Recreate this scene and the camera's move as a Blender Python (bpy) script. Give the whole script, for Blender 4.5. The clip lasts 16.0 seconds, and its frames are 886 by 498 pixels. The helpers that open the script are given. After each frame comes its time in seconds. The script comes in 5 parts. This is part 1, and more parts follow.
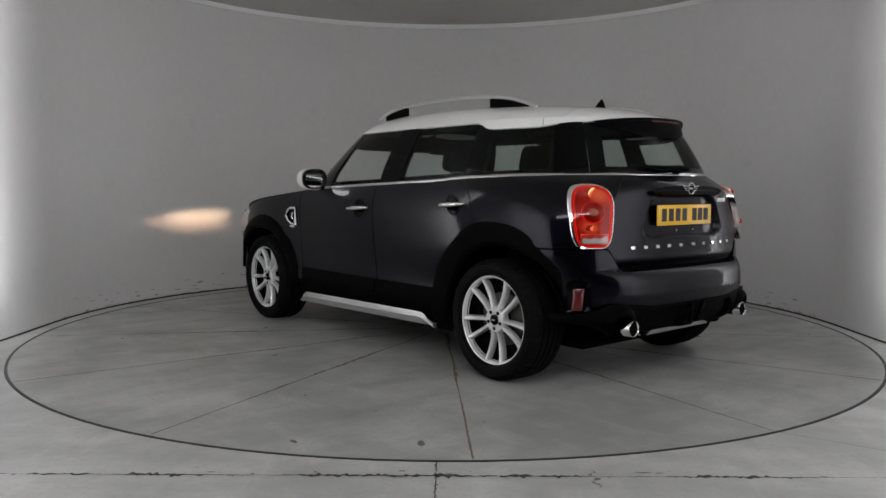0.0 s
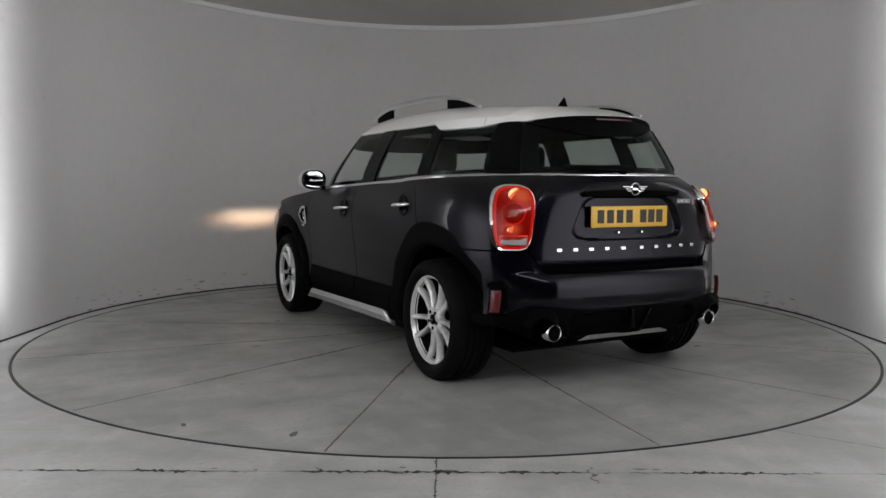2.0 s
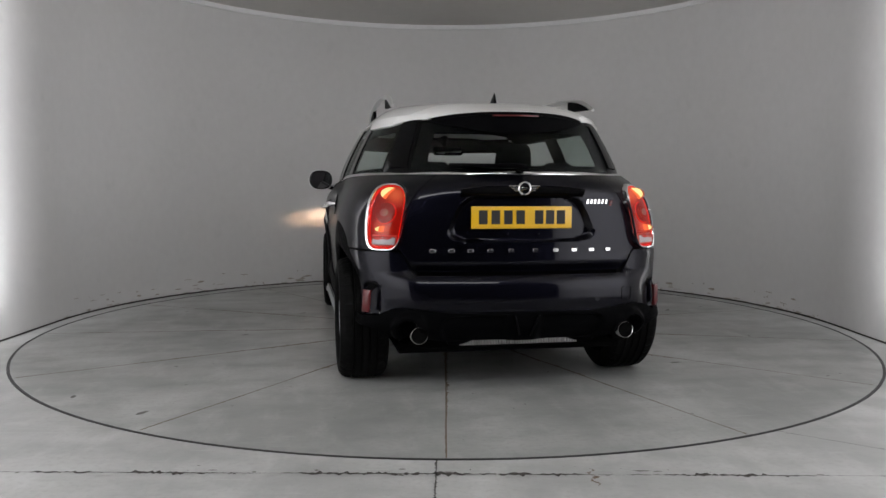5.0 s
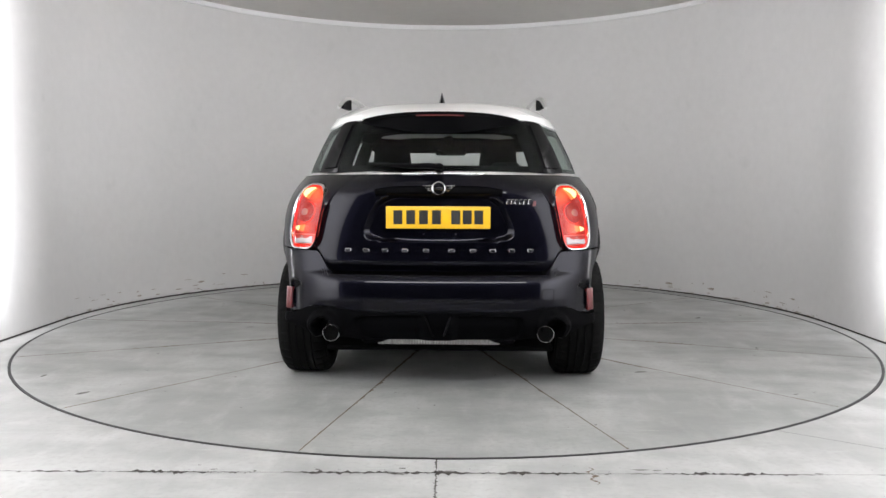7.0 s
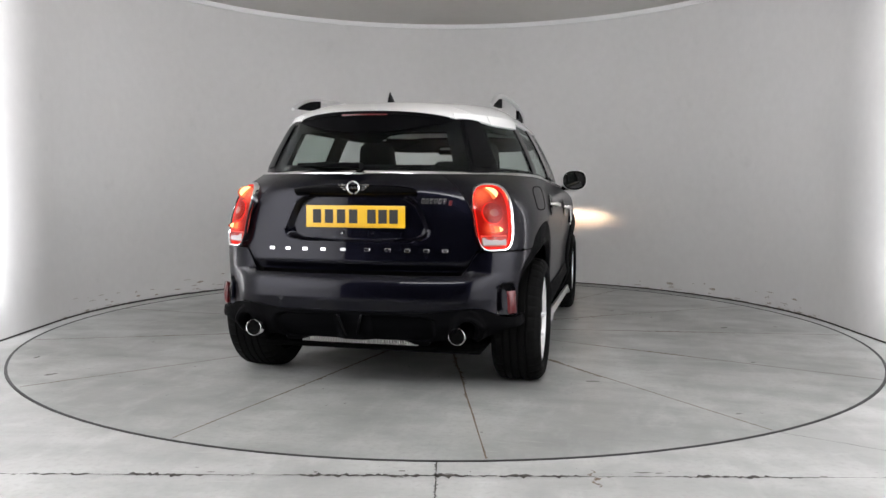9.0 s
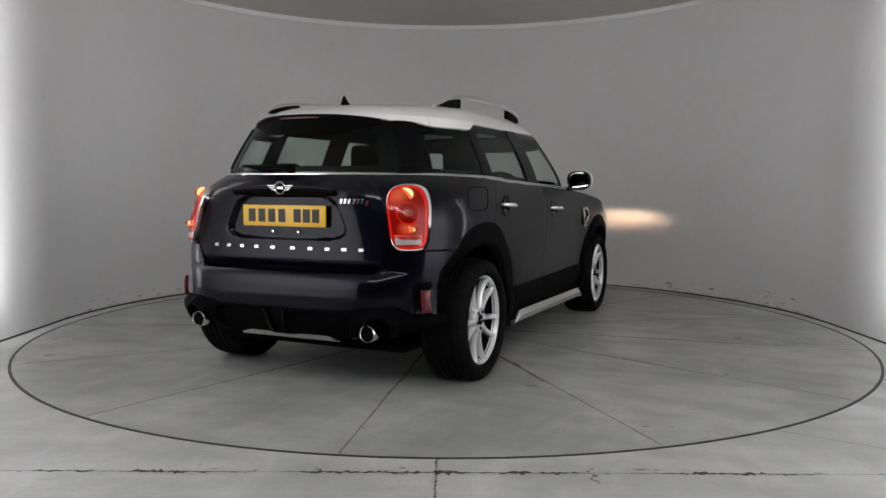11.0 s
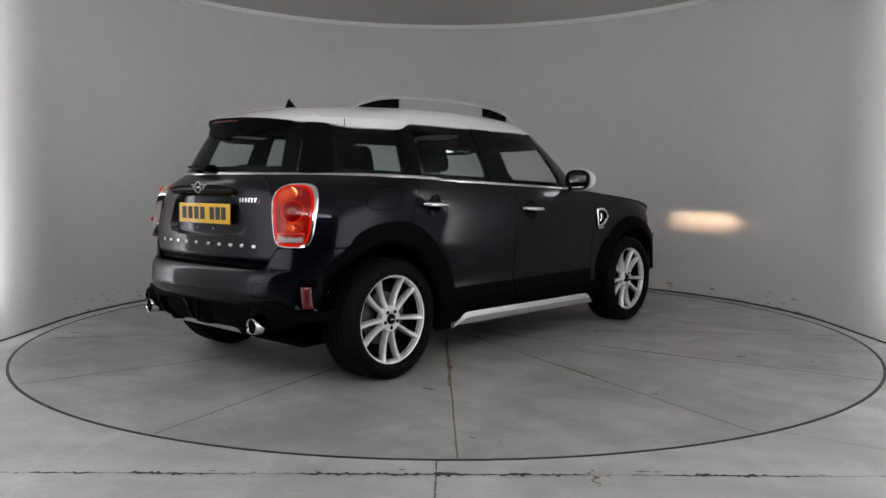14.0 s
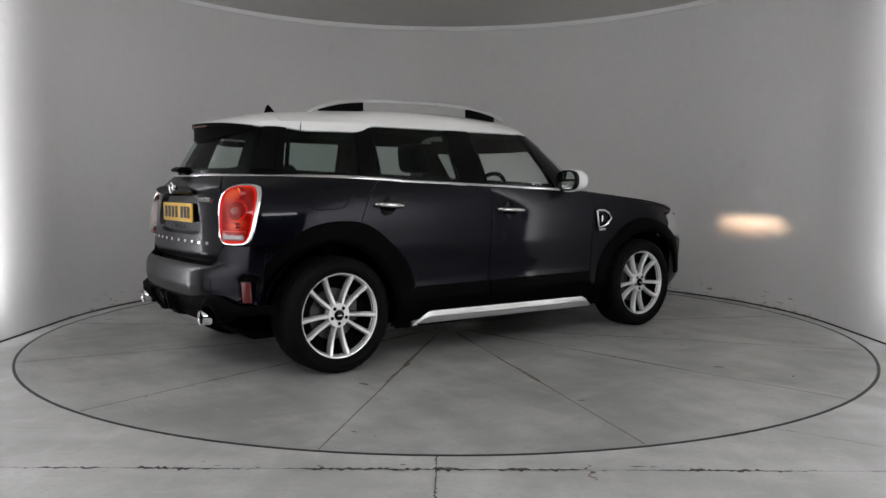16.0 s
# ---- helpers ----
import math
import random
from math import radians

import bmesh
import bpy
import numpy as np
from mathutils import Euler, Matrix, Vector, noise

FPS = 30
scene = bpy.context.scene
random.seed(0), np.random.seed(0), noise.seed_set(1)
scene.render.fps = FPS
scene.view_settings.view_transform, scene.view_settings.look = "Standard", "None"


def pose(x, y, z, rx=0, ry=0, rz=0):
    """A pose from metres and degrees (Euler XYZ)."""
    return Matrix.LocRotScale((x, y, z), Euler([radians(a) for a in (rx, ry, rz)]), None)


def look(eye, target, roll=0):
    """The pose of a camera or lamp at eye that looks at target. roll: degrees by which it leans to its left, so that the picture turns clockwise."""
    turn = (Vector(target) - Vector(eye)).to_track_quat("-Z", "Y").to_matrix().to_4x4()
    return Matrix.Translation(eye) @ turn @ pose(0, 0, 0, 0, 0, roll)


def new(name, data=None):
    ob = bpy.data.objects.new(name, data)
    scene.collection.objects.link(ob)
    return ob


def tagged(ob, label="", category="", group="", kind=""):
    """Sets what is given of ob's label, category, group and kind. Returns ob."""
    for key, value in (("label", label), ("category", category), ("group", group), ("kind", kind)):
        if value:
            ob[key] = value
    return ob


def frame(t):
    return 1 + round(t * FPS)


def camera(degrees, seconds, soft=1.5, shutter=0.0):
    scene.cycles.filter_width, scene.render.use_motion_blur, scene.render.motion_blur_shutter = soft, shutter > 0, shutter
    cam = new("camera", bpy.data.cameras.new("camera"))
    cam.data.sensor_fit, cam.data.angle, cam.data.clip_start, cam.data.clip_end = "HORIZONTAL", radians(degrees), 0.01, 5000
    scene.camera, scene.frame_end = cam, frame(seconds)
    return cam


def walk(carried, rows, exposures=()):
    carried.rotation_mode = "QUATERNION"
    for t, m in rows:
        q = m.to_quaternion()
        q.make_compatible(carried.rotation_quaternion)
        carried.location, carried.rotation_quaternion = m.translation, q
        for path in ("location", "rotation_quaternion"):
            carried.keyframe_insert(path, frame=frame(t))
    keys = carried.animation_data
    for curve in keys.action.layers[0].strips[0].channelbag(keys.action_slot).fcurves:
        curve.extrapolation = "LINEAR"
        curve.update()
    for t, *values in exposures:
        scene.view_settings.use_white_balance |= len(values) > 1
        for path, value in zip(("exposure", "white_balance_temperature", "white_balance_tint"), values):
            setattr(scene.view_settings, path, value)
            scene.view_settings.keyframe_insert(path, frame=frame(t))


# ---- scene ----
# ---- camera: still on its stand, with a slight breathing of the focus ----
LENS = 58.83
cam = camera(LENS, 16.0, soft=1.5)
EYE = Vector((0.0, -5.946, 1.069))
AHEAD = Matrix.Rotation(radians(0.2), 4, "Z") @ Matrix.Rotation(radians(90 - 4.54), 4, "X") @ Matrix.Rotation(radians(0.17), 4, "Z")
BREATH = [(0.0, 1.006), (0.5, 1.001), (1.0, 1.004), (1.5, 1.004), (2.0, 0.998), (2.5, 1.004), (3.0, 1.003), (3.5, 1.003), (4.0, 1.003),
          (6.5, 1.0), (7.0, 1.0), (7.5, 1.002), (8.0, 1.006), (8.5, 1.006), (9.0, 1.006), (11.5, 0.998), (12.0, 0.997), (12.5, 0.993),
          (13.0, 1.0), (13.5, 1.002), (14.0, 1.003), (14.5, 1.001), (15.0, 1.003), (15.5, 1.004), (16.0, 0.992)]
EXPOSURES = [(0.0, -0.64), (4.2, -0.58), (6.3, 0.38), (7.0, 0.68), (8.0, 0.80), (9.2, 0.34), (11.3, -0.40), (16.0, -0.44)]


def camera_pose(scale):
    step = AHEAD.to_3x3() @ Vector((0, 0, -1))
    return Matrix.Translation(EYE + step * 6.0 * (1 - 1 / scale)) @ AHEAD


walk(cam, [(t, camera_pose(k)) for t, k in BREATH], EXPOSURES)

# ---- light: two upright light strips at the edges of the booth's opening ----
world = bpy.data.worlds.new("world")
scene.world = world
world.use_nodes = True
world.node_tree.nodes["Background"].inputs[0].default_value = (0.5, 0.52, 0.56, 1)
world.node_tree.nodes["Background"].inputs[1].default_value = 0.0


def strip_lamp(name, x, y, toward, watts, wide=0.16, tall=2.6):
    data = bpy.data.lights.new(name, "AREA")
    data.shape, data.size, data.size_y = "RECTANGLE", wide, tall
    data.energy, data.color = watts, (0.965, 0.965, 1.0)
    ob = new(name, data)
    data.spread = radians(130)
    ob.matrix_world = look((x, y, 1.5), (toward[0], toward[1], 1.5))
    return ob


# upright strips that rake along the side walls into the booth
strip_lamp("raking_strip_lamp", -2.94, -0.97, (-3.03, -0.80), 26, 0.1)
strip_lamp("raking_strip_lamp", 2.92, -0.97, (3.01, -0.80), 19, 0.1)
# long washers that light the side walls before the turntable evenly
for x in (-2.5, 2.5):
    wash = bpy.data.lights.new("wall_washer_lamp", "AREA")
    wash.shape, wash.size, wash.size_y = "RECTANGLE", 3.3, 2.4
    wash.energy, wash.color = 132, (0.955, 0.962, 1.0)
    wash_ob = new("wall_washer_lamp", wash)
    wash_ob.matrix_world = look((x, -3.95, 1.45), (x * 2, -3.95, 1.45))

# unseen soft fill added over the camera, just inside the opening
overhead_fill = bpy.data.lights.new("overhead_fill_lamp", "AREA")
overhead_fill.shape, overhead_fill.size, overhead_fill.size_y = "RECTANGLE", 3.2, 0.6
overhead_fill.energy, overhead_fill.color = 76, (0.975, 0.98, 1.0)
overhead_fill_ob = new("overhead_fill_lamp", overhead_fill)
overhead_fill_ob.matrix_world = look((0.0, -5.1, 2.84), (0.0, 3.0, 1.9))


# ---- materials ----
def material(name, color, rough=0.5, metal=0.0, coat=0.0, spec=0.5, vary=0.0, scale=30.0, bump=0.0, bump_scale=200.0, rough_vary=0.0, flake=0.0):
    m = bpy.data.materials.new(name)
    m.use_nodes = True
    nt = m.node_tree
    b = nt.nodes["Principled BSDF"]
    b.inputs["Base Color"].default_value = (*color, 1)
    b.inputs["Roughness"].default_value = rough
    b.inputs["Metallic"].default_value = metal
    b.inputs["Coat Weight"].default_value = coat
    b.inputs["Coat Roughness"].default_value = 0.03
    b.inputs["Coat IOR"].default_value = 1.52
    b.inputs["Specular IOR Level"].default_value = spec
    tc = nt.nodes.new("ShaderNodeTexCoord")
    if vary or rough_vary:
        n = nt.nodes.new("ShaderNodeTexNoise")
        n.inputs["Scale"].default_value, n.inputs["Detail"].default_value = scale, 6
        nt.links.new(tc.outputs["Object"], n.inputs["Vector"])
        if vary:
            mix = nt.nodes.new("ShaderNodeMix")
            mix.data_type = "RGBA"
            mix.inputs["A"].default_value = (*[c * (1 - vary) for c in color], 1)
            mix.inputs["B"].default_value = (*[min(1, c * (1 + vary)) for c in color], 1)
            nt.links.new(n.outputs["Fac"], mix.inputs["Factor"])
            nt.links.new(mix.outputs["Result"], b.inputs["Base Color"])
        if rough_vary:
            mr = nt.nodes.new("ShaderNodeMapRange")
            mr.inputs["To Min"].default_value, mr.inputs["To Max"].default_value = rough - rough_vary, rough + rough_vary
            nt.links.new(n.outputs["Fac"], mr.inputs["Value"])
            nt.links.new(mr.outputs["Result"], b.inputs["Roughness"])
    if bump:
        n2 = nt.nodes.new("ShaderNodeTexNoise")
        n2.inputs["Scale"].default_value, n2.inputs["Detail"].default_value = bump_scale, 3
        bp = nt.nodes.new("ShaderNodeBump")
        bp.inputs["Strength"].default_value, bp.inputs["Distance"].default_value = bump, 0.002
        nt.links.new(tc.outputs["Object"], n2.inputs["Vector"])
        nt.links.new(n2.outputs["Fac"], bp.inputs["Height"])
        nt.links.new(bp.outputs["Normal"], b.inputs["Normal"])
    if flake:
        v = nt.nodes.new("ShaderNodeTexVoronoi")
        v.inputs["Scale"].default_value = 900
        mr = nt.nodes.new("ShaderNodeMapRange")
        mr.inputs["To Min"].default_value, mr.inputs["To Max"].default_value = rough - flake, rough + flake
        nt.links.new(tc.outputs["Object"], v.inputs["Vector"])
        nt.links.new(v.outputs["Color"], mr.inputs["Value"])
        nt.links.new(mr.outputs["Result"], b.inputs["Roughness"])
    return m


def glowing(name, color, strength):
    m = bpy.data.materials.new(name)
    m.use_nodes = True
    nt = m.node_tree
    b = nt.nodes["Principled BSDF"]
    b.inputs["Base Color"].default_value = (*[c * 0.5 for c in color], 1)
    b.inputs["Emission Color"].default_value = (*color, 1)
    b.inputs["Emission Strength"].default_value = strength
    return m


def pane_material(name, tint, gloss=0.014, rough=0.0):
    """Thin tinted glass: clear through, with a fresnel sheen."""
    m = bpy.data.materials.new(name)
    m.use_nodes = True
    nt = m.node_tree
    nt.nodes.remove(nt.nodes["Principled BSDF"])
    tr, gl, mix, fr, pw, ml = (nt.nodes.new("ShaderNode" + k) for k in ("BsdfTransparent", "BsdfGlossy", "MixShader", "LayerWeight", "Math", "Math"))
    tr.inputs["Color"].default_value = (*tint, 1)
    gl.inputs["Roughness"].default_value = rough
    fr.inputs["Blend"].default_value = 0.5
    pw.operation, ml.operation = "POWER", "MULTIPLY_ADD"
    pw.inputs[1].default_value = 4.0
    ml.inputs[1].default_value, ml.inputs[2].default_value = 0.28, gloss
    nt.links.new(fr.outputs["Facing"], pw.inputs[0])
    nt.links.new(pw.outputs[0], ml.inputs[0])
    nt.links.new(ml.outputs[0], mix.inputs[0])
    nt.links.new(tr.outputs[0], mix.inputs[1])
    nt.links.new(gl.outputs[0], mix.inputs[2])
    nt.links.new(mix.outputs[0], nt.nodes["Material Output"].inputs["Surface"])
    return m


def painted_glow(name, spots, base, hot):
    """Red plastic with bulb light painted in as emission, brighter and more orange near the bulbs; spots are (x, z,
    reach) in the car's space.
    """
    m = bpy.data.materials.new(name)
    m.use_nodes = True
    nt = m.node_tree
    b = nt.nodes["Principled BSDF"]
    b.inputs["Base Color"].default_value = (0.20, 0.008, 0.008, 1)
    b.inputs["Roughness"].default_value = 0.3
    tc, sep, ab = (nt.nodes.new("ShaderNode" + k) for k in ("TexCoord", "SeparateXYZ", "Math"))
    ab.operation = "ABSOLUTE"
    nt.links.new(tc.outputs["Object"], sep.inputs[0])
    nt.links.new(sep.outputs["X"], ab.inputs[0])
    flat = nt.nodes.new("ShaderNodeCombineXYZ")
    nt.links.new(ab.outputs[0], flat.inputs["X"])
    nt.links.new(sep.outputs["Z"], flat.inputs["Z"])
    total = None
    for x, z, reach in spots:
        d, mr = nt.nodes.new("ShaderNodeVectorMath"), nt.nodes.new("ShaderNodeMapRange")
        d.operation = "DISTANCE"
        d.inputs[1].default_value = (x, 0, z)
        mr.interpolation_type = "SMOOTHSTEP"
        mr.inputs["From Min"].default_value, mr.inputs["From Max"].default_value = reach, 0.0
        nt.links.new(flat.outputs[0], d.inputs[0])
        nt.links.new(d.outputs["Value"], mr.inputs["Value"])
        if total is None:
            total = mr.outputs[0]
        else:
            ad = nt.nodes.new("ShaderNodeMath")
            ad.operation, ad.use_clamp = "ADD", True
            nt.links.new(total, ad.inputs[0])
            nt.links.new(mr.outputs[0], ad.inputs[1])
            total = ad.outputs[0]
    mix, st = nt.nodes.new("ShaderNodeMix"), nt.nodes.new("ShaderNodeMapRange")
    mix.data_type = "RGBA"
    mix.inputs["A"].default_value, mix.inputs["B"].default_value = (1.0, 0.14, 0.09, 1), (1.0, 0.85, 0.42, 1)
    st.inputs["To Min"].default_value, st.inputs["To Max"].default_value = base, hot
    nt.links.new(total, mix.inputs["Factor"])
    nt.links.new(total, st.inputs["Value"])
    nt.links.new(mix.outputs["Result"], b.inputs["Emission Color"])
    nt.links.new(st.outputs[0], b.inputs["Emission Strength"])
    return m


PAINT = material("dark_grey_metallic_paint", (0.0045, 0.0045, 0.0085), 0.36, 0.85, 0.40, spec=0.0, flake=0.08)
WHITE = material("white_roof_paint", (0.86, 0.86, 0.85), 0.35, 0.0, 0.8, vary=0.02)
BLACK_GLOSS = material("gloss_black", (0.002, 0.002, 0.0025), 0.10, 0.0, 0.0, spec=0.09)
PLASTIC = material("black_grained_plastic", (0.002, 0.002, 0.0024), 0.5, spec=0.02, vary=0.2, bump=0.3, bump_scale=900)
# dark underbody parts, and the painted shade inside wheels and exhaust tips
DARK = material("dark_underbody_and_shade", (0.0035, 0.0035, 0.0035), 0.9, spec=0.02, vary=0.3)
CHROME = material("chrome", (0.82, 0.82, 0.82), 0.08, 1.0)
SATIN = material("satin_silver", (0.74, 0.74, 0.74), 0.32, 0.85, vary=0.05)
ALLOY = material("silver_alloy", (0.82, 0.82, 0.82), 0.34, 0.55, 0.6, vary=0.04, scale=8)
RUBBER = material("tyre_rubber", (0.006, 0.006, 0.006), 0.65, spec=0.04, vary=0.3, scale=14, bump=0.3, bump_scale=400)
STEEL = material("brake_steel", (0.09, 0.088, 0.085), 0.5, 0.8, vary=0.2)
SHIELD = material("dull_aluminium", (0.42, 0.41, 0.40), 0.45, 0.7, vary=0.15)
FABRIC = material("dark_seat_fabric", (0.006, 0.006, 0.007), 0.85, spec=0.05, vary=0.2, bump=0.4, bump_scale=500)
YELLOW = material("yellow_plate", (0.72, 0.42, 0.012), 0.35, coat=0.3, vary=0.03)
INK = material("black_ink", (0.01, 0.01, 0.01), 0.5)
SIDE_GLASS = pane_material("side_window_glass", (0.93, 0.95, 0.94))
PRIVACY_GLASS = pane_material("rear_window_glass", (0.80, 0.85, 0.83))
RED_LENS = pane_material("red_lens", (0.94, 0.24, 0.19), 0.03)
RED_PLASTIC = material("red_plastic", (0.42, 0.012, 0.012), 0.25, coat=0.6)
RED_DARK = material("deep_red_plastic", (0.10, 0.006, 0.008), 0.3, coat=0.2)
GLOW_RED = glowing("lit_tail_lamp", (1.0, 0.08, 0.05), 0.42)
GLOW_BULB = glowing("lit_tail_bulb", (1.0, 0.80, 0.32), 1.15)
WHITE_LENS = material("frosted_white_lens", (0.40, 0.36, 0.36), 0.3, coat=0.5)
GLOW_BEAM = glowing("headlamp_beam_emitter", (1.0, 0.60, 0.36), 17000.0)
GLOW_CORE = glowing("headlamp_core_emitter", (1.0, 0.74, 0.50), 90000.0)
GLOW_POOL = glowing("headlamp_pool_emitter", (1.0, 0.60, 0.36), 60.0)
MIRROR_GLASS = material("mirror_glass", (0.85, 0.85, 0.85), 0.02, 1.0)


def concrete(name, low, high, rough, stain):
    m = bpy.data.materials.new(name)
    m.use_nodes = True
    nt = m.node_tree
    b = nt.nodes["Principled BSDF"]
    tc = nt.nodes.new("ShaderNodeTexCoord")
    big, fine, spots = (nt.nodes.new("ShaderNodeTexNoise") for _ in range(3))
    for n, k, dt in ((big, 0.9, 8), (fine, 14.0, 8), (spots, 5.0, 4)):
        n.inputs["Scale"].default_value, n.inputs["Detail"].default_value = k, dt
        nt.links.new(tc.outputs["Object"], n.inputs["Vector"])
    add = nt.nodes.new("ShaderNodeMath")
    add.operation = "ADD"
    half = nt.nodes.new("ShaderNodeMath")
    half.operation = "MULTIPLY"
    half.inputs[1].default_value = 0.5
    nt.links.new(big.outputs["Fac"], add.inputs[0])
    nt.links.new(fine.outputs["Fac"], add.inputs[1])
    nt.links.new(add.outputs[0], half.inputs[0])
    ramp = nt.nodes.new("ShaderNodeValToRGB")
    ramp.color_ramp.elements[0].position, ramp.color_ramp.elements[0].color = 0.36, (*low, 1)
    ramp.color_ramp.elements[1].position, ramp.color_ramp.elements[1].color = 0.64, (*high, 1)
    nt.links.new(half.outputs[0], ramp.inputs[0])
    sr = nt.nodes.new("ShaderNodeValToRGB")
    sr.color_ramp.elements[0].position, sr.color_ramp.elements[0].color = 0.66, (0, 0, 0, 1)
    sr.color_ramp.elements[1].position, sr.color_ramp.elements[1].color = 0.78, (1, 1, 1, 1)
    nt.links.new(spots.outputs["Fac"], sr.inputs[0])
    mix = nt.nodes.new("ShaderNodeMix")
    mix.data_type = "RGBA"
    mix.inputs["B"].default_value = (*stain, 1)
    nt.links.new(sr.outputs[0], mix.inputs["Factor"])
    nt.links.new(ramp.outputs[0], mix.inputs["A"])
    nt.links.new(mix.outputs["Result"], b.inputs["Base Color"])
    mr = nt.nodes.new("ShaderNodeMapRange")
    mr.inputs["To Min"].default_value, mr.inputs["To Max"].default_value = rough - 0.12, rough + 0.12
    nt.links.new(fine.outputs["Fac"], mr.inputs["Value"])
    nt.links.new(mr.outputs["Result"], b.inputs["Roughness"])
    bp = nt.nodes.new("ShaderNodeBump")
    bp.inputs["Strength"].default_value, bp.inputs["Distance"].default_value = 0.15, 0.004
    nt.links.new(fine.outputs["Fac"], bp.inputs["Height"])
    nt.links.new(bp.outputs["Normal"], b.inputs["Normal"])
    return m


def worn_floor(name, low, high, rough, seed):
    """Trowelled, sealed concrete: clouds, drag marks, pale scuffs, dark specks and patchy gloss."""
    m = bpy.data.materials.new(name)
    m.use_nodes = True
    nt = m.node_tree
    b = nt.nodes["Principled BSDF"]
    tc, mp = nt.nodes.new("ShaderNodeTexCoord"), nt.nodes.new("ShaderNodeMapping")
    mp.inputs["Location"].default_value = (seed, seed * 1.7, 0)
    nt.links.new(tc.outputs["Object"], mp.inputs["Vector"])

    def noisy(scale, detail, distort=0.0, stretch=None, turn=0.0, roughness=0.55):
        n = nt.nodes.new("ShaderNodeTexNoise")
        n.inputs["Scale"].default_value, n.inputs["Detail"].default_value = scale, detail
        n.inputs["Distortion"].default_value, n.inputs["Roughness"].default_value = distort, roughness
        src = mp.outputs[0]
        if stretch:
            m2 = nt.nodes.new("ShaderNodeMapping")
            m2.inputs["Scale"].default_value, m2.inputs["Rotation"].default_value = stretch, (0, 0, turn)
            nt.links.new(src, m2.inputs["Vector"])
            src = m2.outputs[0]
        nt.links.new(src, n.inputs["Vector"])
        return n.outputs["Fac"]

    def ranged(v, a, b2, lo=0.0, hi=1.0):
        r = nt.nodes.new("ShaderNodeMapRange")
        r.interpolation_type = "SMOOTHSTEP"
        for k, q in zip(("From Min", "From Max", "To Min", "To Max"), (a, b2, lo, hi)):
            r.inputs[k].default_value = q
        nt.links.new(v, r.inputs["Value"])
        return r.outputs[0]

    def blend(fac, a, c):
        x = nt.nodes.new("ShaderNodeMix")
        x.data_type = "RGBA"
        nt.links.new(fac, x.inputs["Factor"])
        if isinstance(a, tuple):
            x.inputs["A"].default_value = (*a, 1)
        else:
            nt.links.new(a, x.inputs["A"])
        x.inputs["B"].default_value = (*c, 1)
        return x.outputs["Result"]

    cloud = noisy(1.3, 5, 0.3, roughness=0.5)
    drag = noisy(2.2, 5, 0.1, (1.0, 2.0, 1.0), 0.5)
    drag2 = noisy(2.6, 5, 0.1, (2.6, 0.9, 1.0), -0.25)
    fine = noisy(38.0, 6)
    speck = noisy(70.0, 2)
    col = blend(ranged(cloud, 0.30, 0.70), low, high)
    col = blend(ranged(drag, 0.42, 0.78, 0.0, 0.55), col, tuple(c * 0.84 for c in low))
    col = blend(ranged(drag2, 0.46, 0.80, 0.0, 0.55), col, tuple(min(0.62, c * 1.16) for c in high))
    mottle = noisy(5.0, 5, 0.0, roughness=0.5)
    col = blend(ranged(mottle, 0.36, 0.80, 0.0, 0.45), col, tuple(c * 0.86 for c in low))
    scrape = noisy(5.0, 5, 0.2, (0.7, 6.0, 1.0), 1.1)
    col = blend(ranged(scrape, 0.60, 0.74, 0.0, 0.35), col, tuple(min(0.62, c * 1.12) for c in high))
    col = blend(ranged(fine, 0.45, 0.75, 0.0, 0.45), col, tuple(c * 0.9 for c in low))
    col = blend(ranged(speck, 0.72, 0.78, 0.0, 0.5), col, (0.16, 0.145, 0.12))
    nt.links.new(col, b.inputs["Base Color"])
    nt.links.new(ranged(drag, 0.25, 0.75, rough - 0.06, rough + 0.08), b.inputs["Roughness"])
    bp = nt.nodes.new("ShaderNodeBump")
    bp.inputs["Strength"].default_value, bp.inputs["Distance"].default_value = 0.12, 0.004
    nt.links.new(fine, bp.inputs["Height"])
    nt.links.new(bp.outputs["Normal"], b.inputs["Normal"])
    return m


TABLE_CONCRETE = worn_floor("sealed_concrete", (0.268, 0.275, 0.266), (0.432, 0.440, 0.429), 0.34, 3.0)
FLOOR_CONCRETE = worn_floor("grey_concrete", (0.345, 0.350, 0.342), (0.475, 0.480, 0.472), 0.46, 11.0)
WALL_PAINT = concrete("white_wall_paint", (0.616, 0.608, 0.602), (0.656, 0.648, 0.642), 0.55, (0.59, 0.585, 0.578))
CEILING_PAINT = concrete("ceiling_paint", (0.60, 0.58, 0.55), (0.64, 0.62, 0.59), 0.8, (0.58, 0.56, 0.53))
TRIM_WHITE = material("white_trim", (0.82, 0.82, 0.82), 0.4, vary=0.03)
HALL_GREY = material("dark_hall_paint", (0.02, 0.02, 0.022), 0.8, vary=0.2, scale=3)
GRIME = material("dark_grime", (0.05, 0.045, 0.04), 0.9, vary=0.4, scale=40)
RUST = material("rusty_grime", (0.17, 0.13, 0.095), 0.9, vary=0.5, scale=25)
SMUDGE = material("brown_grey_smudge", (0.36, 0.325, 0.285), 0.8, vary=0.25, scale=30)
CHIP = material("worn_chip", (0.15, 0.145, 0.135), 0.8, vary=0.3, scale=40)
SEAL = material("black_ring_seal", (0.012, 0.012, 0.012), 0.6)


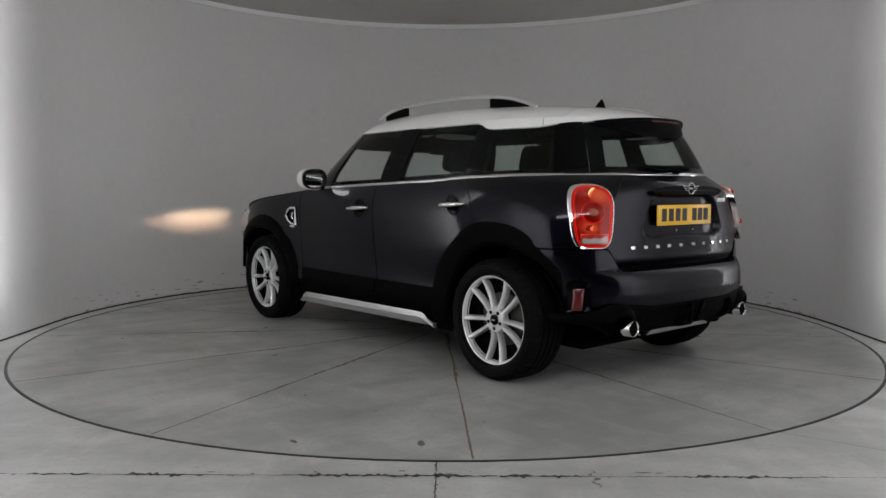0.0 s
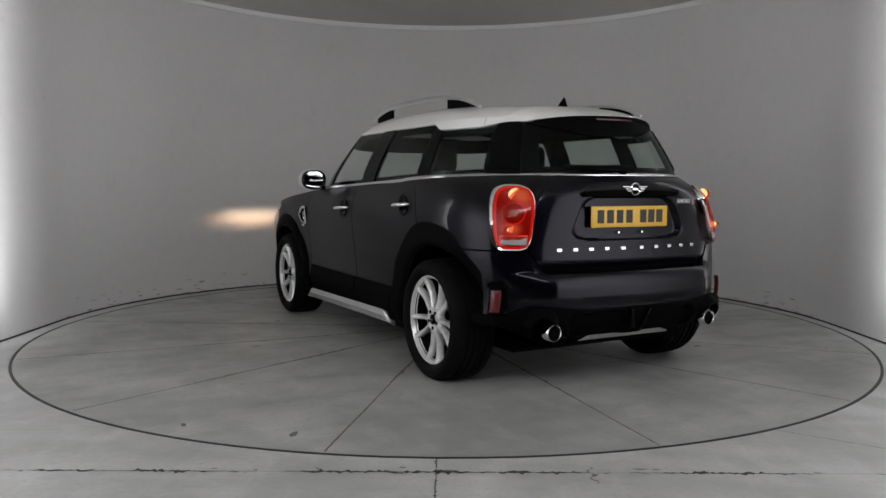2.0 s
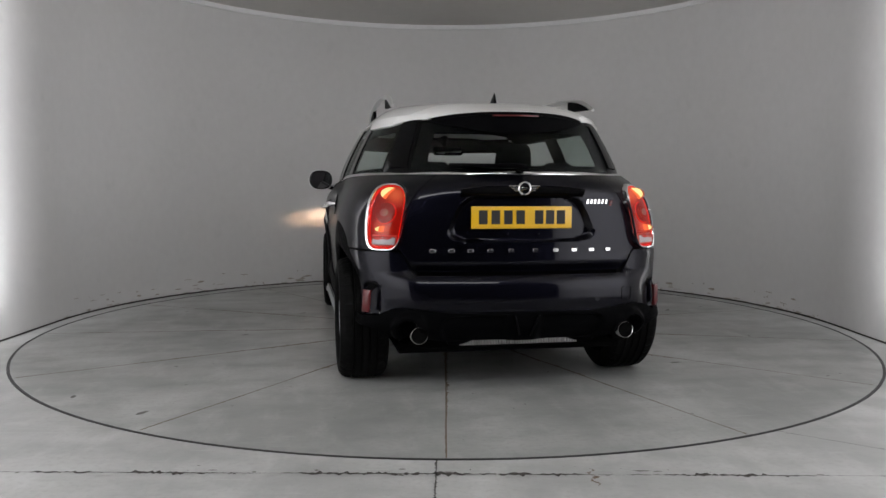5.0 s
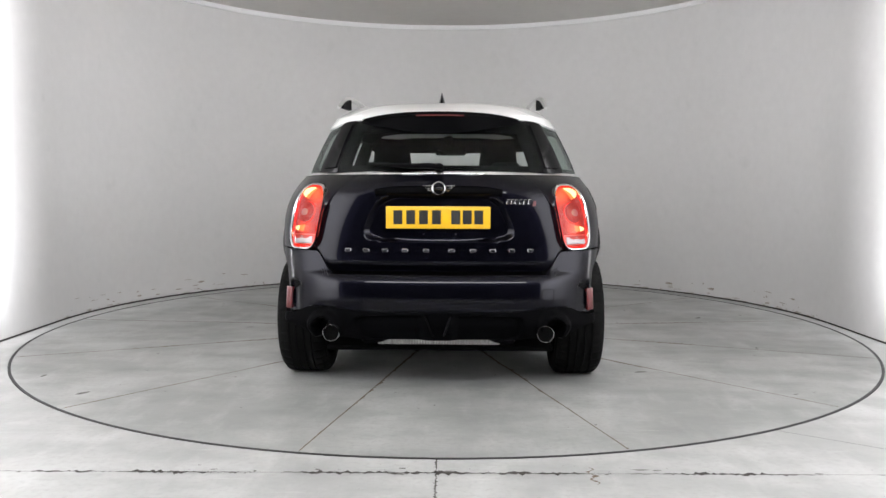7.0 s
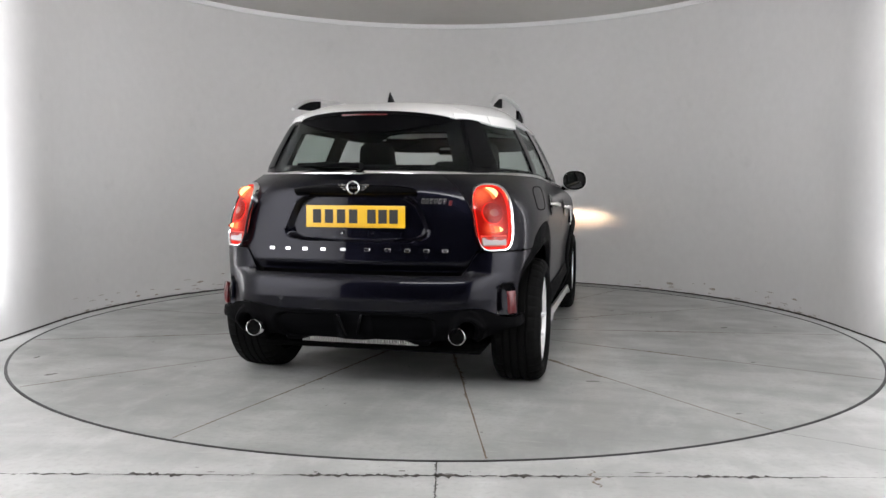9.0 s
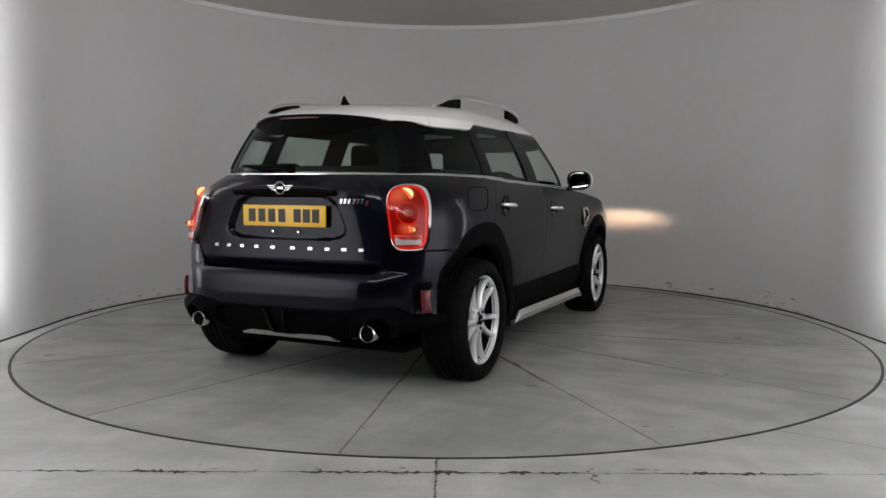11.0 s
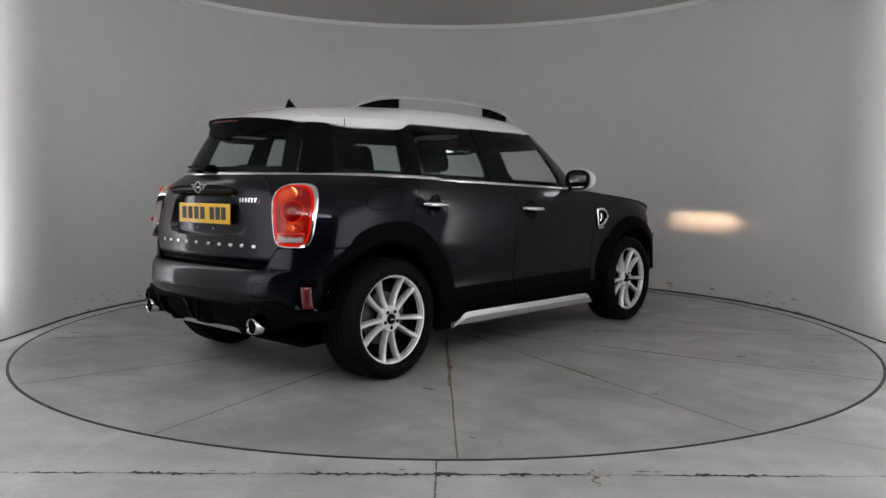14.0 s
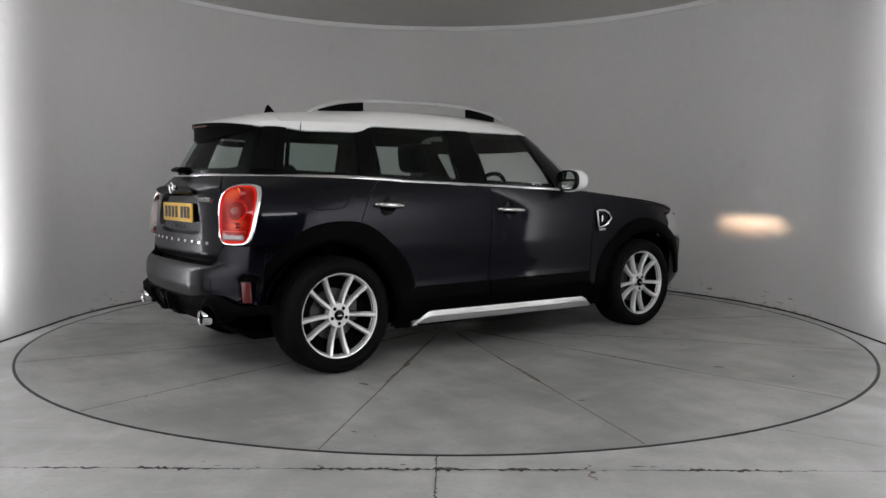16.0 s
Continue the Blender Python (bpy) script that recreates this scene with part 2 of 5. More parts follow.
# ---- mesh helpers ----
def finish(name, bm, mat, parent=None, label="", smooth=True, angle=38):
    me = bpy.data.meshes.new(name)
    bm.to_mesh(me)
    bm.free()
    me.materials.append(mat)
    if smooth:
        me.shade_smooth()
        me.set_sharp_from_angle(angle=radians(angle))
    ob = new(name, me)
    if parent is not None:
        ob.parent = parent
    return tagged(ob, label)


def part(name, bm, mat, parent, label="", angle=38):
    return finish(name, bm, mat, parent, label, True, angle)


def grid(fn, nu, nv, flip=False, wrap=False):
    bm = bmesh.new()
    vs = [[bm.verts.new(fn(i / nu, j / nv)) for j in range(nv + 1)] for i in range(nu if wrap else nu + 1)]
    n = nu
    for i in range(n):
        a, b = vs[i], vs[(i + 1) % len(vs)]
        for j in range(nv):
            q = (a[j], b[j], b[j + 1], a[j + 1])
            try:
                bm.faces.new(q[::-1] if flip else q)
            except ValueError:
                pass
    return bm


def weld(bm, d=1e-5):
    bmesh.ops.remove_doubles(bm, verts=bm.verts, dist=d)
    return bm


def thick(bm, t):
    """Gives a sheet depth, away from its normals."""
    bm.normal_update()
    bmesh.ops.solidify(bm, geom=bm.faces[:], thickness=t)
    bm.normal_update()
    return bm


def box(bm, x0, x1, y0, y1, z0, z1, bevel=0.0, seg=2):
    r = bmesh.ops.create_cube(bm, size=1.0)
    vs = r["verts"]
    bmesh.ops.scale(bm, vec=(x1 - x0, y1 - y0, z1 - z0), verts=vs)
    bmesh.ops.translate(bm, vec=((x0 + x1) / 2, (y0 + y1) / 2, (z0 + z1) / 2), verts=vs)
    if bevel:
        es = list({e for v in vs for e in v.link_edges})
        bmesh.ops.bevel(bm, geom=es, offset=bevel, segments=seg, profile=0.5, affect="EDGES")
    return bm


def tube(points, radius, sides=12, cap=True, squash=1.0):
    """A pipe along points; radius may be a list; squash flattens it upright."""
    bm = bmesh.new()
    pts = [Vector(p) for p in points]
    rings = []
    for i, p in enumerate(pts):
        d = (pts[min(i + 1, len(pts) - 1)] - pts[max(i - 1, 0)]).normalized()
        up = Vector((0, 0, 1)) if abs(d.z) < 0.9 else Vector((1, 0, 0))
        a = d.cross(up).normalized()
        b = a.cross(d).normalized()
        r = radius[i] if isinstance(radius, (list, tuple)) else radius
        rings.append([bm.verts.new(p + a * math.cos(k * math.tau / sides) * r + b * math.sin(k * math.tau / sides) * r * squash) for k in range(sides)])
    for a, b in zip(rings, rings[1:]):
        for k in range(sides):
            bm.faces.new((a[k], a[(k + 1) % sides], b[(k + 1) % sides], b[k]))
    if cap:
        bm.faces.new(rings[0][::-1])
        bm.faces.new(rings[-1])
    bmesh.ops.recalc_face_normals(bm, faces=bm.faces)
    return bm


def lathe(profile, seg, axis="x", closed=True, wobble=None):
    """Turns (along, radius) pairs about an axis through the origin."""
    bm = bmesh.new()
    rows = []
    for i in range(seg):
        a = math.tau * i / seg
        row = []
        for j, (h, r) in enumerate(profile):
            if wobble:
                r = wobble(i, j, r)
            c, s = r * math.cos(a), r * math.sin(a)
            row.append(bm.verts.new((h, c, s) if axis == "x" else (c, h, s) if axis == "y" else (c, s, h)))
        rows.append(row)
    n = len(profile)
    for i in range(seg):
        a, b = rows[i], rows[(i + 1) % seg]
        for j in range(n if closed else n - 1):
            bm.faces.new((a[j], b[j], b[(j + 1) % n], a[(j + 1) % n]))
    bmesh.ops.recalc_face_normals(bm, faces=bm.faces)
    return bm


def curve(pairs):
    """A smooth-ish interpolation of (at, value) pairs."""
    xs, ys = [p[0] for p in pairs], [p[1] for p in pairs]
    n = len(xs)
    ms = [(ys[min(i + 1, n - 1)] - ys[max(i - 1, 0)]) / (xs[min(i + 1, n - 1)] - xs[max(i - 1, 0)]) for i in range(n)]

    def at(x):
        if x <= xs[0]:
            return ys[0]
        if x >= xs[-1]:
            return ys[-1]
        k = max(i for i in range(n - 1) if xs[i] <= x)
        h = xs[k + 1] - xs[k]
        t = (x - xs[k]) / h
        return (2 * t**3 - 3 * t**2 + 1) * ys[k] + (t**3 - 2 * t**2 + t) * h * ms[k] + (-2 * t**3 + 3 * t**2) * ys[k + 1] + (t**3 - t**2) * h * ms[k + 1]

    return at


def lerp(a, b, t):
    return a + (b - a) * t


def ease(a, b, x):
    t = min(1, max(0, (x - a) / (b - a)))
    return t * t * (3 - 2 * t)


# ---- the booth ----
WALL_R, WALL_X, WALL_Y, WALL_H, RING_R = 3.03, -0.01, 0.098, 2.845, 2.929


def wall_line(r, n=120):
    """Plan of the wall: a half circle whose ends run straight on to the opening."""
    pts = [(r, -5.7 - WALL_Y), (r, -3.4 - WALL_Y), (r, -1.2 - WALL_Y)]
    pts += [(r * math.cos(math.pi * k / n), r * math.sin(math.pi * k / n)) for k in range(n + 1)]
    pts += [(-r, -1.2 - WALL_Y), (-r, -3.4 - WALL_Y), (-r, -5.7 - WALL_Y)]
    return [(WALL_X + x, WALL_Y + y) for x, y in pts]


def band(name, r0, r1, z0, z1, mat, label, category):
    """An upright band along the wall's plan, r0 inside to r1 outside."""
    bm = bmesh.new()
    a, b = wall_line(r0), wall_line(r1)
    rows = [[bm.verts.new((*p, z0)), bm.verts.new((*p, z1)), bm.verts.new((*q, z1)), bm.verts.new((*q, z0))] for p, q in zip(a, b)]
    for u, v in zip(rows, rows[1:]):
        for j in range(4):
            bm.faces.new((u[j], u[(j + 1) % 4], v[(j + 1) % 4], v[j]))
    bm.faces.new(rows[0][::-1])
    bm.faces.new(rows[-1])
    bmesh.ops.recalc_face_normals(bm, faces=bm.faces)
    return tagged(finish(name, bm, mat), label, category, kind="structure")


def round_wall():
    band("wall_round", WALL_R, WALL_R + 0.12, 0.0, WALL_H, WALL_PAINT, "curved off-white painted wall of a photo booth", "wall")
    band("trim", WALL_R - 0.025, WALL_R - 0.002, WALL_H - 0.005, WALL_H + 0.04, TRIM_WHITE, "white rounded trim along the top of the wall", "trim")
    band("baseboard", WALL_R - 0.006, WALL_R - 0.001, 0.003, 0.014, GRIME, "dark grimy joint where wall meets floor", "baseboard")


def ceiling():
    bm = bmesh.new()
    box(bm, -3.6, 3.6, -5.7, 3.6, WALL_H + 0.045, WALL_H + 0.12)
    tagged(finish("ceiling", bm, CEILING_PAINT, smooth=False), "flat beige-white ceiling over the booth", "ceiling", kind="structure")
    bm = bmesh.new()
    box(bm, -4.5, 4.5, -9.0, -5.71, WALL_H + 0.6, WALL_H + 0.7)
    tagged(finish("ceiling_hall", bm, HALL_GREY, smooth=False), "dark ceiling of the hall before the booth", "ceiling", kind="structure")


def hall():
    """Dark hall round the camera."""
    for name, b in (("wall_south", (-4.5, 4.5, -9.1, -9.0, 0, 3.6)), ("wall_west", (-4.6, -4.5, -9.0, -5.6, 0, 3.6)), ("wall_east", (4.5, 4.6, -9.0, -5.6, 0, 3.6)),
                    ("wall_front_west", (-4.5, -3.17, -5.7, -5.58, 0, 3.6)), ("wall_front_east", (3.15, 4.5, -5.7, -5.58, 0, 3.6)), ("wall_header", (-3.17, 3.15, -5.78, -5.71, WALL_H + 0.045, 3.6))):
        bm = bmesh.new()
        box(bm, *b)
        tagged(finish(name, bm, HALL_GREY, smooth=False), "dark painted wall of the hall", "wall", kind="structure")


def floor():
    """Concrete slabs outside the turntable: one sheet with a round hole."""
    bm = bmesh.new()
    n = 128
    inner, low = [], []
    r = RING_R + 0.006
    for i in range(n):
        a = math.tau * i / n
        inner.append(bm.verts.new((r * math.cos(a), r * math.sin(a), 0)))
        low.append(bm.verts.new((r * math.cos(a), r * math.sin(a), -0.08)))
    rim = []
    for i in range(n):
        a = math.tau * i / n
        c, s = math.cos(a), math.sin(a)
        k = min((4.6 / abs(c)) if abs(c) > 1e-6 else 99, (9.1 / abs(s) if s < 0 else 3.6 / abs(s)) if abs(s) > 1e-6 else 99)
        rim.append(bm.verts.new((k * c, k * s, 0)))
    for i in range(n):
        j = (i + 1) % n
        bm.faces.new((inner[i], rim[i], rim[j], inner[j]))
        bm.faces.new((low[i], inner[i], inner[j], low[j]))
    bm.faces.new(low)
    bmesh.ops.recalc_face_normals(bm, faces=bm.faces)
    f = finish("floor", bm, FLOOR_CONCRETE, smooth=False)
    tagged(f, "worn grey concrete floor with cracked joints", "floor", kind="structure")
    # joints of the slabs: ragged thin grooves filled with dirt
    rng = random.Random(3)
    for name, a, b, w, mat in (("floor_joint", (-3.4, -3.078), (3.4, -3.088), 0.007, GRIME), ("floor_joint", (-0.033, -2.938), (-0.045, -6.5), 0.006, GRIME),
                               ("floor_joint", (1.45, -2.54), (2.2, -3.07), 0.003, GRIME)):
        bm = bmesh.new()
        m = 520
        pa, pb = Vector((*a, 0)), Vector((*b, 0))
        d = (pb - pa).normalized()
        nn = Vector((-d.y, d.x, 0))
        rows = []
        for i in range(m + 1):
            p = pa.lerp(pb, i / m)
            wear = 0.30 + (1.9 * ease(-0.25, 0.15, noise.noise(p * 5.0)) * ease(1.9, 0.9, abs(p.x + 0.05)) if w > 0.0065 else 0.5)
            l, rr = w * wear * (0.15 + rng.random() ** 3 * 1.9), w * wear * (0.15 + rng.random() ** 3 * 1.9)
            rows.append((bm.verts.new(p + nn * l + Vector((0, 0, 0.0015))), bm.verts.new(p - nn * rr + Vector((0, 0, 0.0015)))))
        for u, v in zip(rows, rows[1:]):
            bm.faces.new((u[0], u[1], v[1], v[0]))
        bmesh.ops.recalc_face_normals(bm, faces=bm.faces)
        for fc in bm.faces:
            if fc.normal.z < 0:
                fc.normal_flip()
        j = finish(name, bm, mat, smooth=False)
        j.parent = f
    # broken edges along the cross joint, and a rusty crack beside it
    bm = bmesh.new()
    for _ in range(95):
        x = rng.uniform(-1.05, 1.0) if rng.random() < 0.8 else rng.uniform(-2.2, 2.2)
        y = -3.083 + (rng.gauss(0.0, 0.006) if rng.random() < 0.6 else abs(rng.gauss(0.03, 0.045)))
        sz = 0.002 + 0.008 * rng.random() ** 3
        st = 1 + 3.0 * rng.random() ** 2
        vs = []
        for k in range(7):
            a, q = math.tau * k / 7, sz * (0.45 + 0.8 * rng.random())
            vs.append(bm.verts.new((x + q * math.cos(a) * st, y + q * math.sin(a), 0.0012)))
        bm.faces.new(vs)
    chips = finish("joint_chips", bm, CHIP, f, "dark broken edges along the floor joint", False)
    tagged(chips, "dark broken edges along the floor joint", kind="stuff")
    bm = bmesh.new()
    rows = []
    for k in range(40):
        y = lerp(-3.02, -3.19, k / 39)
        x, w = 0.545 + 0.012 * math.sin(k * 0.4) + 0.006 * rng.random(), 0.002 + 0.011 * rng.random() ** 2 * math.sin(math.pi * k / 39)
        rows.append((bm.verts.new((x + w, y, 0.0013)), bm.verts.new((x - w, y, 0.0013))))
    for u, v in zip(rows, rows[1:]):
        bm.faces.new((u[0], u[1], v[1], v[0]))
    finish("floor_crack", bm, RUST, f, "short rusty crack across the joint", False)


SPOKES = [-20.3, -47.3, -73.9, -100.6, -128.2] + [-128.2 - 28.01 * k for k in range(1, 9)]
TURNTABLE = new("turntable")
tagged(TURNTABLE, "round concrete turntable flush with the floor, worn", "turntable")


def turntable():
    """Disc of sector slabs with fine seams, turning with the car."""
    edges = sorted(SPOKES)
    edges.append(edges[0] + 360)
    for a, b in zip(edges, edges[1:]):
        bm = bmesh.new()
        m = 10
        gap = 0.0018
        am = radians((a + b) / 2)
        off = Vector((math.cos(am), math.sin(am), 0)) * gap / math.sin(radians((b - a) / 2))
        top = [Vector((0, 0, 0)) + off]
        for i in range(m + 1):
            t = radians(lerp(a, b, i / m))
            p = Vector((math.cos(t), math.sin(t), 0)) * (RING_R - 0.012) + off
            top.append(p * ((RING_R - 0.012) / p.length))
        tv = [bm.verts.new(p) for p in top]
        lv = [bm.verts.new(p - Vector((0, 0, 0.03))) for p in top]
        bm.faces.new(tv)
        bm.faces.new(lv[::-1])
        for i in range(len(tv)):
            j = (i + 1) % len(tv)
            bm.faces.new((tv[i], lv[i], lv[j], tv[j]))
        bmesh.ops.recalc_face_normals(bm, faces=bm.faces)
        s = finish("slab", bm, TABLE_CONCRETE, smooth=False)
        s.parent = TURNTABLE
    rng = random.Random(11)
    for a in SPOKES:
        bm = bmesh.new()
        d = Vector((math.cos(radians(a)), math.sin(radians(a)), 0))
        n = Vector((-d.y, d.x, 0))
        rows = []
        for i in range(260):
            p = d * lerp(0.25, RING_R - 0.03, i / 259)
            worn = 1.0 - 0.75 * ease(1.5, 2.5, p.length)
            k = 0.0028 + 0.024 * worn * ease(-0.35, 0.40, noise.noise(p * 2.3 + Vector((0, 0, a)))) * rng.random() ** 1.5
            q = 0.0028 + 0.024 * worn * ease(-0.35, 0.40, noise.noise(p * 2.3 + Vector((3, 0, a)))) * rng.random() ** 1.5
            rows.append((bm.verts.new(p + n * k + Vector((0, 0, 0.001))), bm.verts.new(p - n * q + Vector((0, 0, 0.001)))))
        for u, v in zip(rows, rows[1:]):
            bm.faces.new((u[0], u[1], v[1], v[0]))
        part("seam_dirt", bm, RUST, TURNTABLE)
    # chips and scuffs
    bm = bmesh.new()
    for _ in range(110):
        a, r = rng.random() * math.tau, (RING_R - 0.06) * math.sqrt(rng.random())
        c = Vector((r * math.cos(a), r * math.sin(a), 0.0008))
        sz = 0.003 + 0.016 * rng.random() ** 4
        st, tw = 1 + 2.5 * rng.random() ** 2, rng.random() * math.pi
        m = 7
        vs = []
        for k in range(m):
            t = math.tau * k / m
            rr = sz * (0.5 + 0.7 * rng.random())
            x, y = rr * math.cos(t) * st, rr * math.sin(t)
            vs.append(bm.verts.new(c + Vector((x * math.cos(tw) - y * math.sin(tw), x * math.sin(tw) + y * math.cos(tw), 0))))
        bm.faces.new(vs)
    tagged(part("scuffing", bm, CHIP, TURNTABLE, "dark chips and scuffs in the paint"), kind="stuff")
    bm = bmesh.new()
    bmesh.ops.create_cone(bm, cap_ends=True, segments=96, radius1=RING_R - 0.012, radius2=RING_R - 0.012, depth=0.03)
    bmesh.ops.translate(bm, vec=(0, 0, -0.0196), verts=bm.verts)
    bmesh.ops.delete(bm, geom=[f for f in bm.faces if f.normal.z < -0.5], context="FACES")
    part("seam_bed", bm, RUST, TURNTABLE, "rusty dirt in the seams")
    pr = [(-0.03, RING_R - 0.011), (0.002, RING_R - 0.011), (0.002, RING_R + 0.004), (-0.03, RING_R + 0.004)]
    part("ring_seal", lathe(pr, 160, "z"), SEAL, TURNTABLE, "black rubber ring round the edge")


def smudges():
    """Tyre rubs and dirt low on the wall."""
    rng = random.Random(21)
    bm = bmesh.new()
    for _ in range(260):
        a = rng.uniform(0.05, math.pi - 0.05)
        z, w, h = 0.012 + 0.16 * rng.random() ** 5, 0.008 + 0.06 * rng.random() ** 2, 0.003 + 0.011 * rng.random() ** 2
        vs = []
        for k in range(8):
            t = math.tau * k / 8
            q = 0.5 + 0.6 * rng.random()
            aa = a + w * q * math.cos(t) / WALL_R
            r = WALL_R - 0.0015
            vs.append(bm.verts.new((WALL_X + r * math.cos(aa), WALL_Y + r * math.sin(aa), z + h * q * math.sin(t))))
        bm.faces.new(vs)
    tagged(finish("wall_smudges", bm, SMUDGE, smooth=False), "faint grey rubs low on the wall", "dirt", kind="stuff")


round_wall()
smudges()
ceiling()
hall()
floor()
turntable()


# ---- the car: measured from the middle of its rear axle, forward along y ----
CAR = new("car")
tagged(CAR, "dark grey compact SUV with white roof, tail and headlamps lit", "car")
AXIS_X, AXIS_Y = -0.005, 1.411
WHEEL_R, BASE, HUB_Z = 0.338, 2.67, 0.335


def C(x, y, z):
    """From the car's own measures to the turntable's middle."""
    return Vector((x - AXIS_X, y - AXIS_Y, z))


# half-width, rear end, front end and squareness of the plan at each height
half_w = curve([(0.20, 0.79), (0.30, 0.842), (0.38, 0.864), (0.42, 0.858), (0.50, 0.854), (0.62, 0.864), (0.75, 0.877), (0.88, 0.880), (0.97, 0.870), (1.04, 0.852), (1.09, 0.832), (1.13, 0.815), (1.16, 0.800)])
rear_y = curve([(0.20, -0.55), (0.30, -0.62), (0.38, -0.655), (0.60, -0.655), (0.75, -0.645), (0.95, -0.640), (1.04, -0.632), (1.09, -0.612), (1.13, -0.585), (1.16, -0.57)])
front_y = curve([(0.20, 3.30), (0.35, 3.44), (0.55, 3.48), (0.70, 3.46), (0.82, 3.38), (0.92, 3.22), (1.00, 3.00), (1.16, 2.7)])
square_r = curve([(0.20, 6.0), (0.70, 5.8), (0.90, 4.8), (1.02, 4.0), (1.09, 3.3), (1.14, 2.6), (1.16, 2.5)])
Y_REAR, Y_FRONT, TAIL_BOW = 0.45, 2.30, 0.085
N_FRONT = 4.5
g_half = curve([(1.02, 0.822), (1.14, 0.800), (1.25, 0.757), (1.35, 0.708), (1.42, 0.668), (1.47, 0.635)])
g_rear = curve([(1.02, -0.60), (1.14, -0.575), (1.25, -0.52), (1.35, -0.46), (1.47, -0.385)])
g_front = curve([(1.02, 2.55), (1.14, 2.38), (1.25, 2.21), (1.35, 2.05), (1.47, 1.85)])


def nose(y):
    """The body draws in a little towards the front."""
    return 1 - 0.030 * ease(1.0, 2.3, y)


def plan(phi, z, upper):
    """phi: 0 rear middle, 1 end of the rear curve, 2 start of the front curve, 3 front middle."""
    if upper:
        w, yr, yf, nr, nf, y0, y1 = g_half(z), g_rear(z), g_front(z), 2.5, 2.6, Y_REAR, 1.3
    else:
        w, yr, yf, nr, nf, y0, y1 = half_w(z), rear_y(z), front_y(z), square_r(z), N_FRONT, Y_REAR, Y_FRONT
    if phi <= 1:
        a = phi * math.pi / 2
        out, back = math.sin(a) ** (2 / nr), max(0.0, math.cos(a)) ** (2 / nr)
        return w * out, y0 - (y0 - yr) * back + (0.0 if upper else TAIL_BOW * out * out * back)
    if phi <= 2:
        y = lerp(y0, y1, phi - 1)
        return w * (1 if upper else nose(y)), y
    a = (3 - phi) * math.pi / 2
    return w * (1 if upper else nose(y1)) * max(0.0, math.sin(a)) ** (2 / nf), y1 + (yf - y1) * max(0.0, math.cos(a)) ** (2 / nf)


def outline_table(z, upper):
    phis = [k / 1500 * 3 for k in range(4501 // 3 + 0)] + [3.0]
    # denser near the ends of the curves, where the plan bends quickly
    phis = sorted(set(phis + [1e-6 * 1.5**k for k in range(30) if 1e-6 * 1.5**k < 1] + [3 - 1e-6 * 1.5**k for k in range(30) if 1e-6 * 1.5**k < 1] + [1 - 1e-5 * 1.6**k for k in range(24) if 1e-5 * 1.6**k < 1]))
    s, out, last = 0.0, [], None
    for p in phis:
        q = plan(p, z, upper)
        if last:
            s += math.hypot(q[0] - last[0], q[1] - last[1])
        out.append((s, p, q[0], q[1]))
        last = q
    return np.array(out)


LOW, HIGH = outline_table(0.85, False), outline_table(1.2, True)


def s_of_y(y, upper=False):
    t = HIGH if upper else LOW
    k = t[:, 1] >= 0.35
    return float(np.interp(y, t[k, 3], t[k, 0]))


def s_of_x(x, upper=False):
    t = HIGH if upper else LOW
    k = t[:, 1] <= 0.8
    return float(np.interp(x, t[k, 2], t[k, 0]))


def ref(s, upper=False):
    t = HIGH if upper else LOW
    return float(np.interp(s, t[:, 0], t[:, 2])), float(np.interp(s, t[:, 0], t[:, 3]))


def skin(s, z, upper=False, off=0.0):
    """A point of the body's skin, s metres round from the rear middle (negative: the other side)."""
    sign = -1 if s < 0 else 1
    t = HIGH if upper else LOW
    phi = float(np.interp(abs(s), t[:, 0], t[:, 1]))
    x, y = plan(phi, z, upper)
    if off:
        d = 0.01
        x0, y0 = plan(float(np.interp(abs(s) - d, t[:, 0], t[:, 1])), z, upper) if abs(s) > d else (-0.01, y)
        x1, y1 = plan(float(np.interp(abs(s) + d, t[:, 0], t[:, 1])), z, upper)
        tx, ty = x1 - x0, y1 - y0
        n = math.hypot(tx, ty) or 1
        x, y = x + off * ty / n, y - off * tx / n
    return C(sign * x, y, z)


def num(f):
    return f if callable(f) else (lambda *_: f)


def panel(name, s0, s1, zlo, zhi, mat, parent=CAR, side=1, upper=False, off=0.0, depth=0.012, ns=20, nz=14, label="", bulge=None):
    """A pressed panel on the skin between s0(z), s1(z), zlo(s), zhi(s)."""
    s0, s1, zlo, zhi = num(s0), num(s1), num(zlo), num(zhi)
    off_at = num(off)

    def at(u, v):
        zm = 0.8 if not upper else 1.25
        s = lerp(s0(zm), s1(zm), u)
        for _ in range(3):
            z = lerp(zlo(s), zhi(s), v)
            s = lerp(s0(z), s1(z), u)
        z = lerp(zlo(s), zhi(s), v)
        return skin(side * s, z, upper, off_at(s, z) + (bulge(s, z) if bulge else 0.0))

    bm = grid(at, ns, nz, flip=side < 0)
    thick(bm, depth)
    return part(name, bm, mat, parent, label)


def belt(y):
    return 1.139 - 0.0335 * max(0.0, y + 0.45) - 0.002 * max(0.0, y) ** 2


def belt_s(s, upper=False):
    return belt(ref(s, upper)[1])


def arch_z(y, r, hub_y, foot):
    d = abs(y - hub_y)
    return HUB_Z + math.sqrt(max(0.0, r * r - d * d)) if d < r else foot


R_ARCH, F_ARCH = 0.50, 0.47


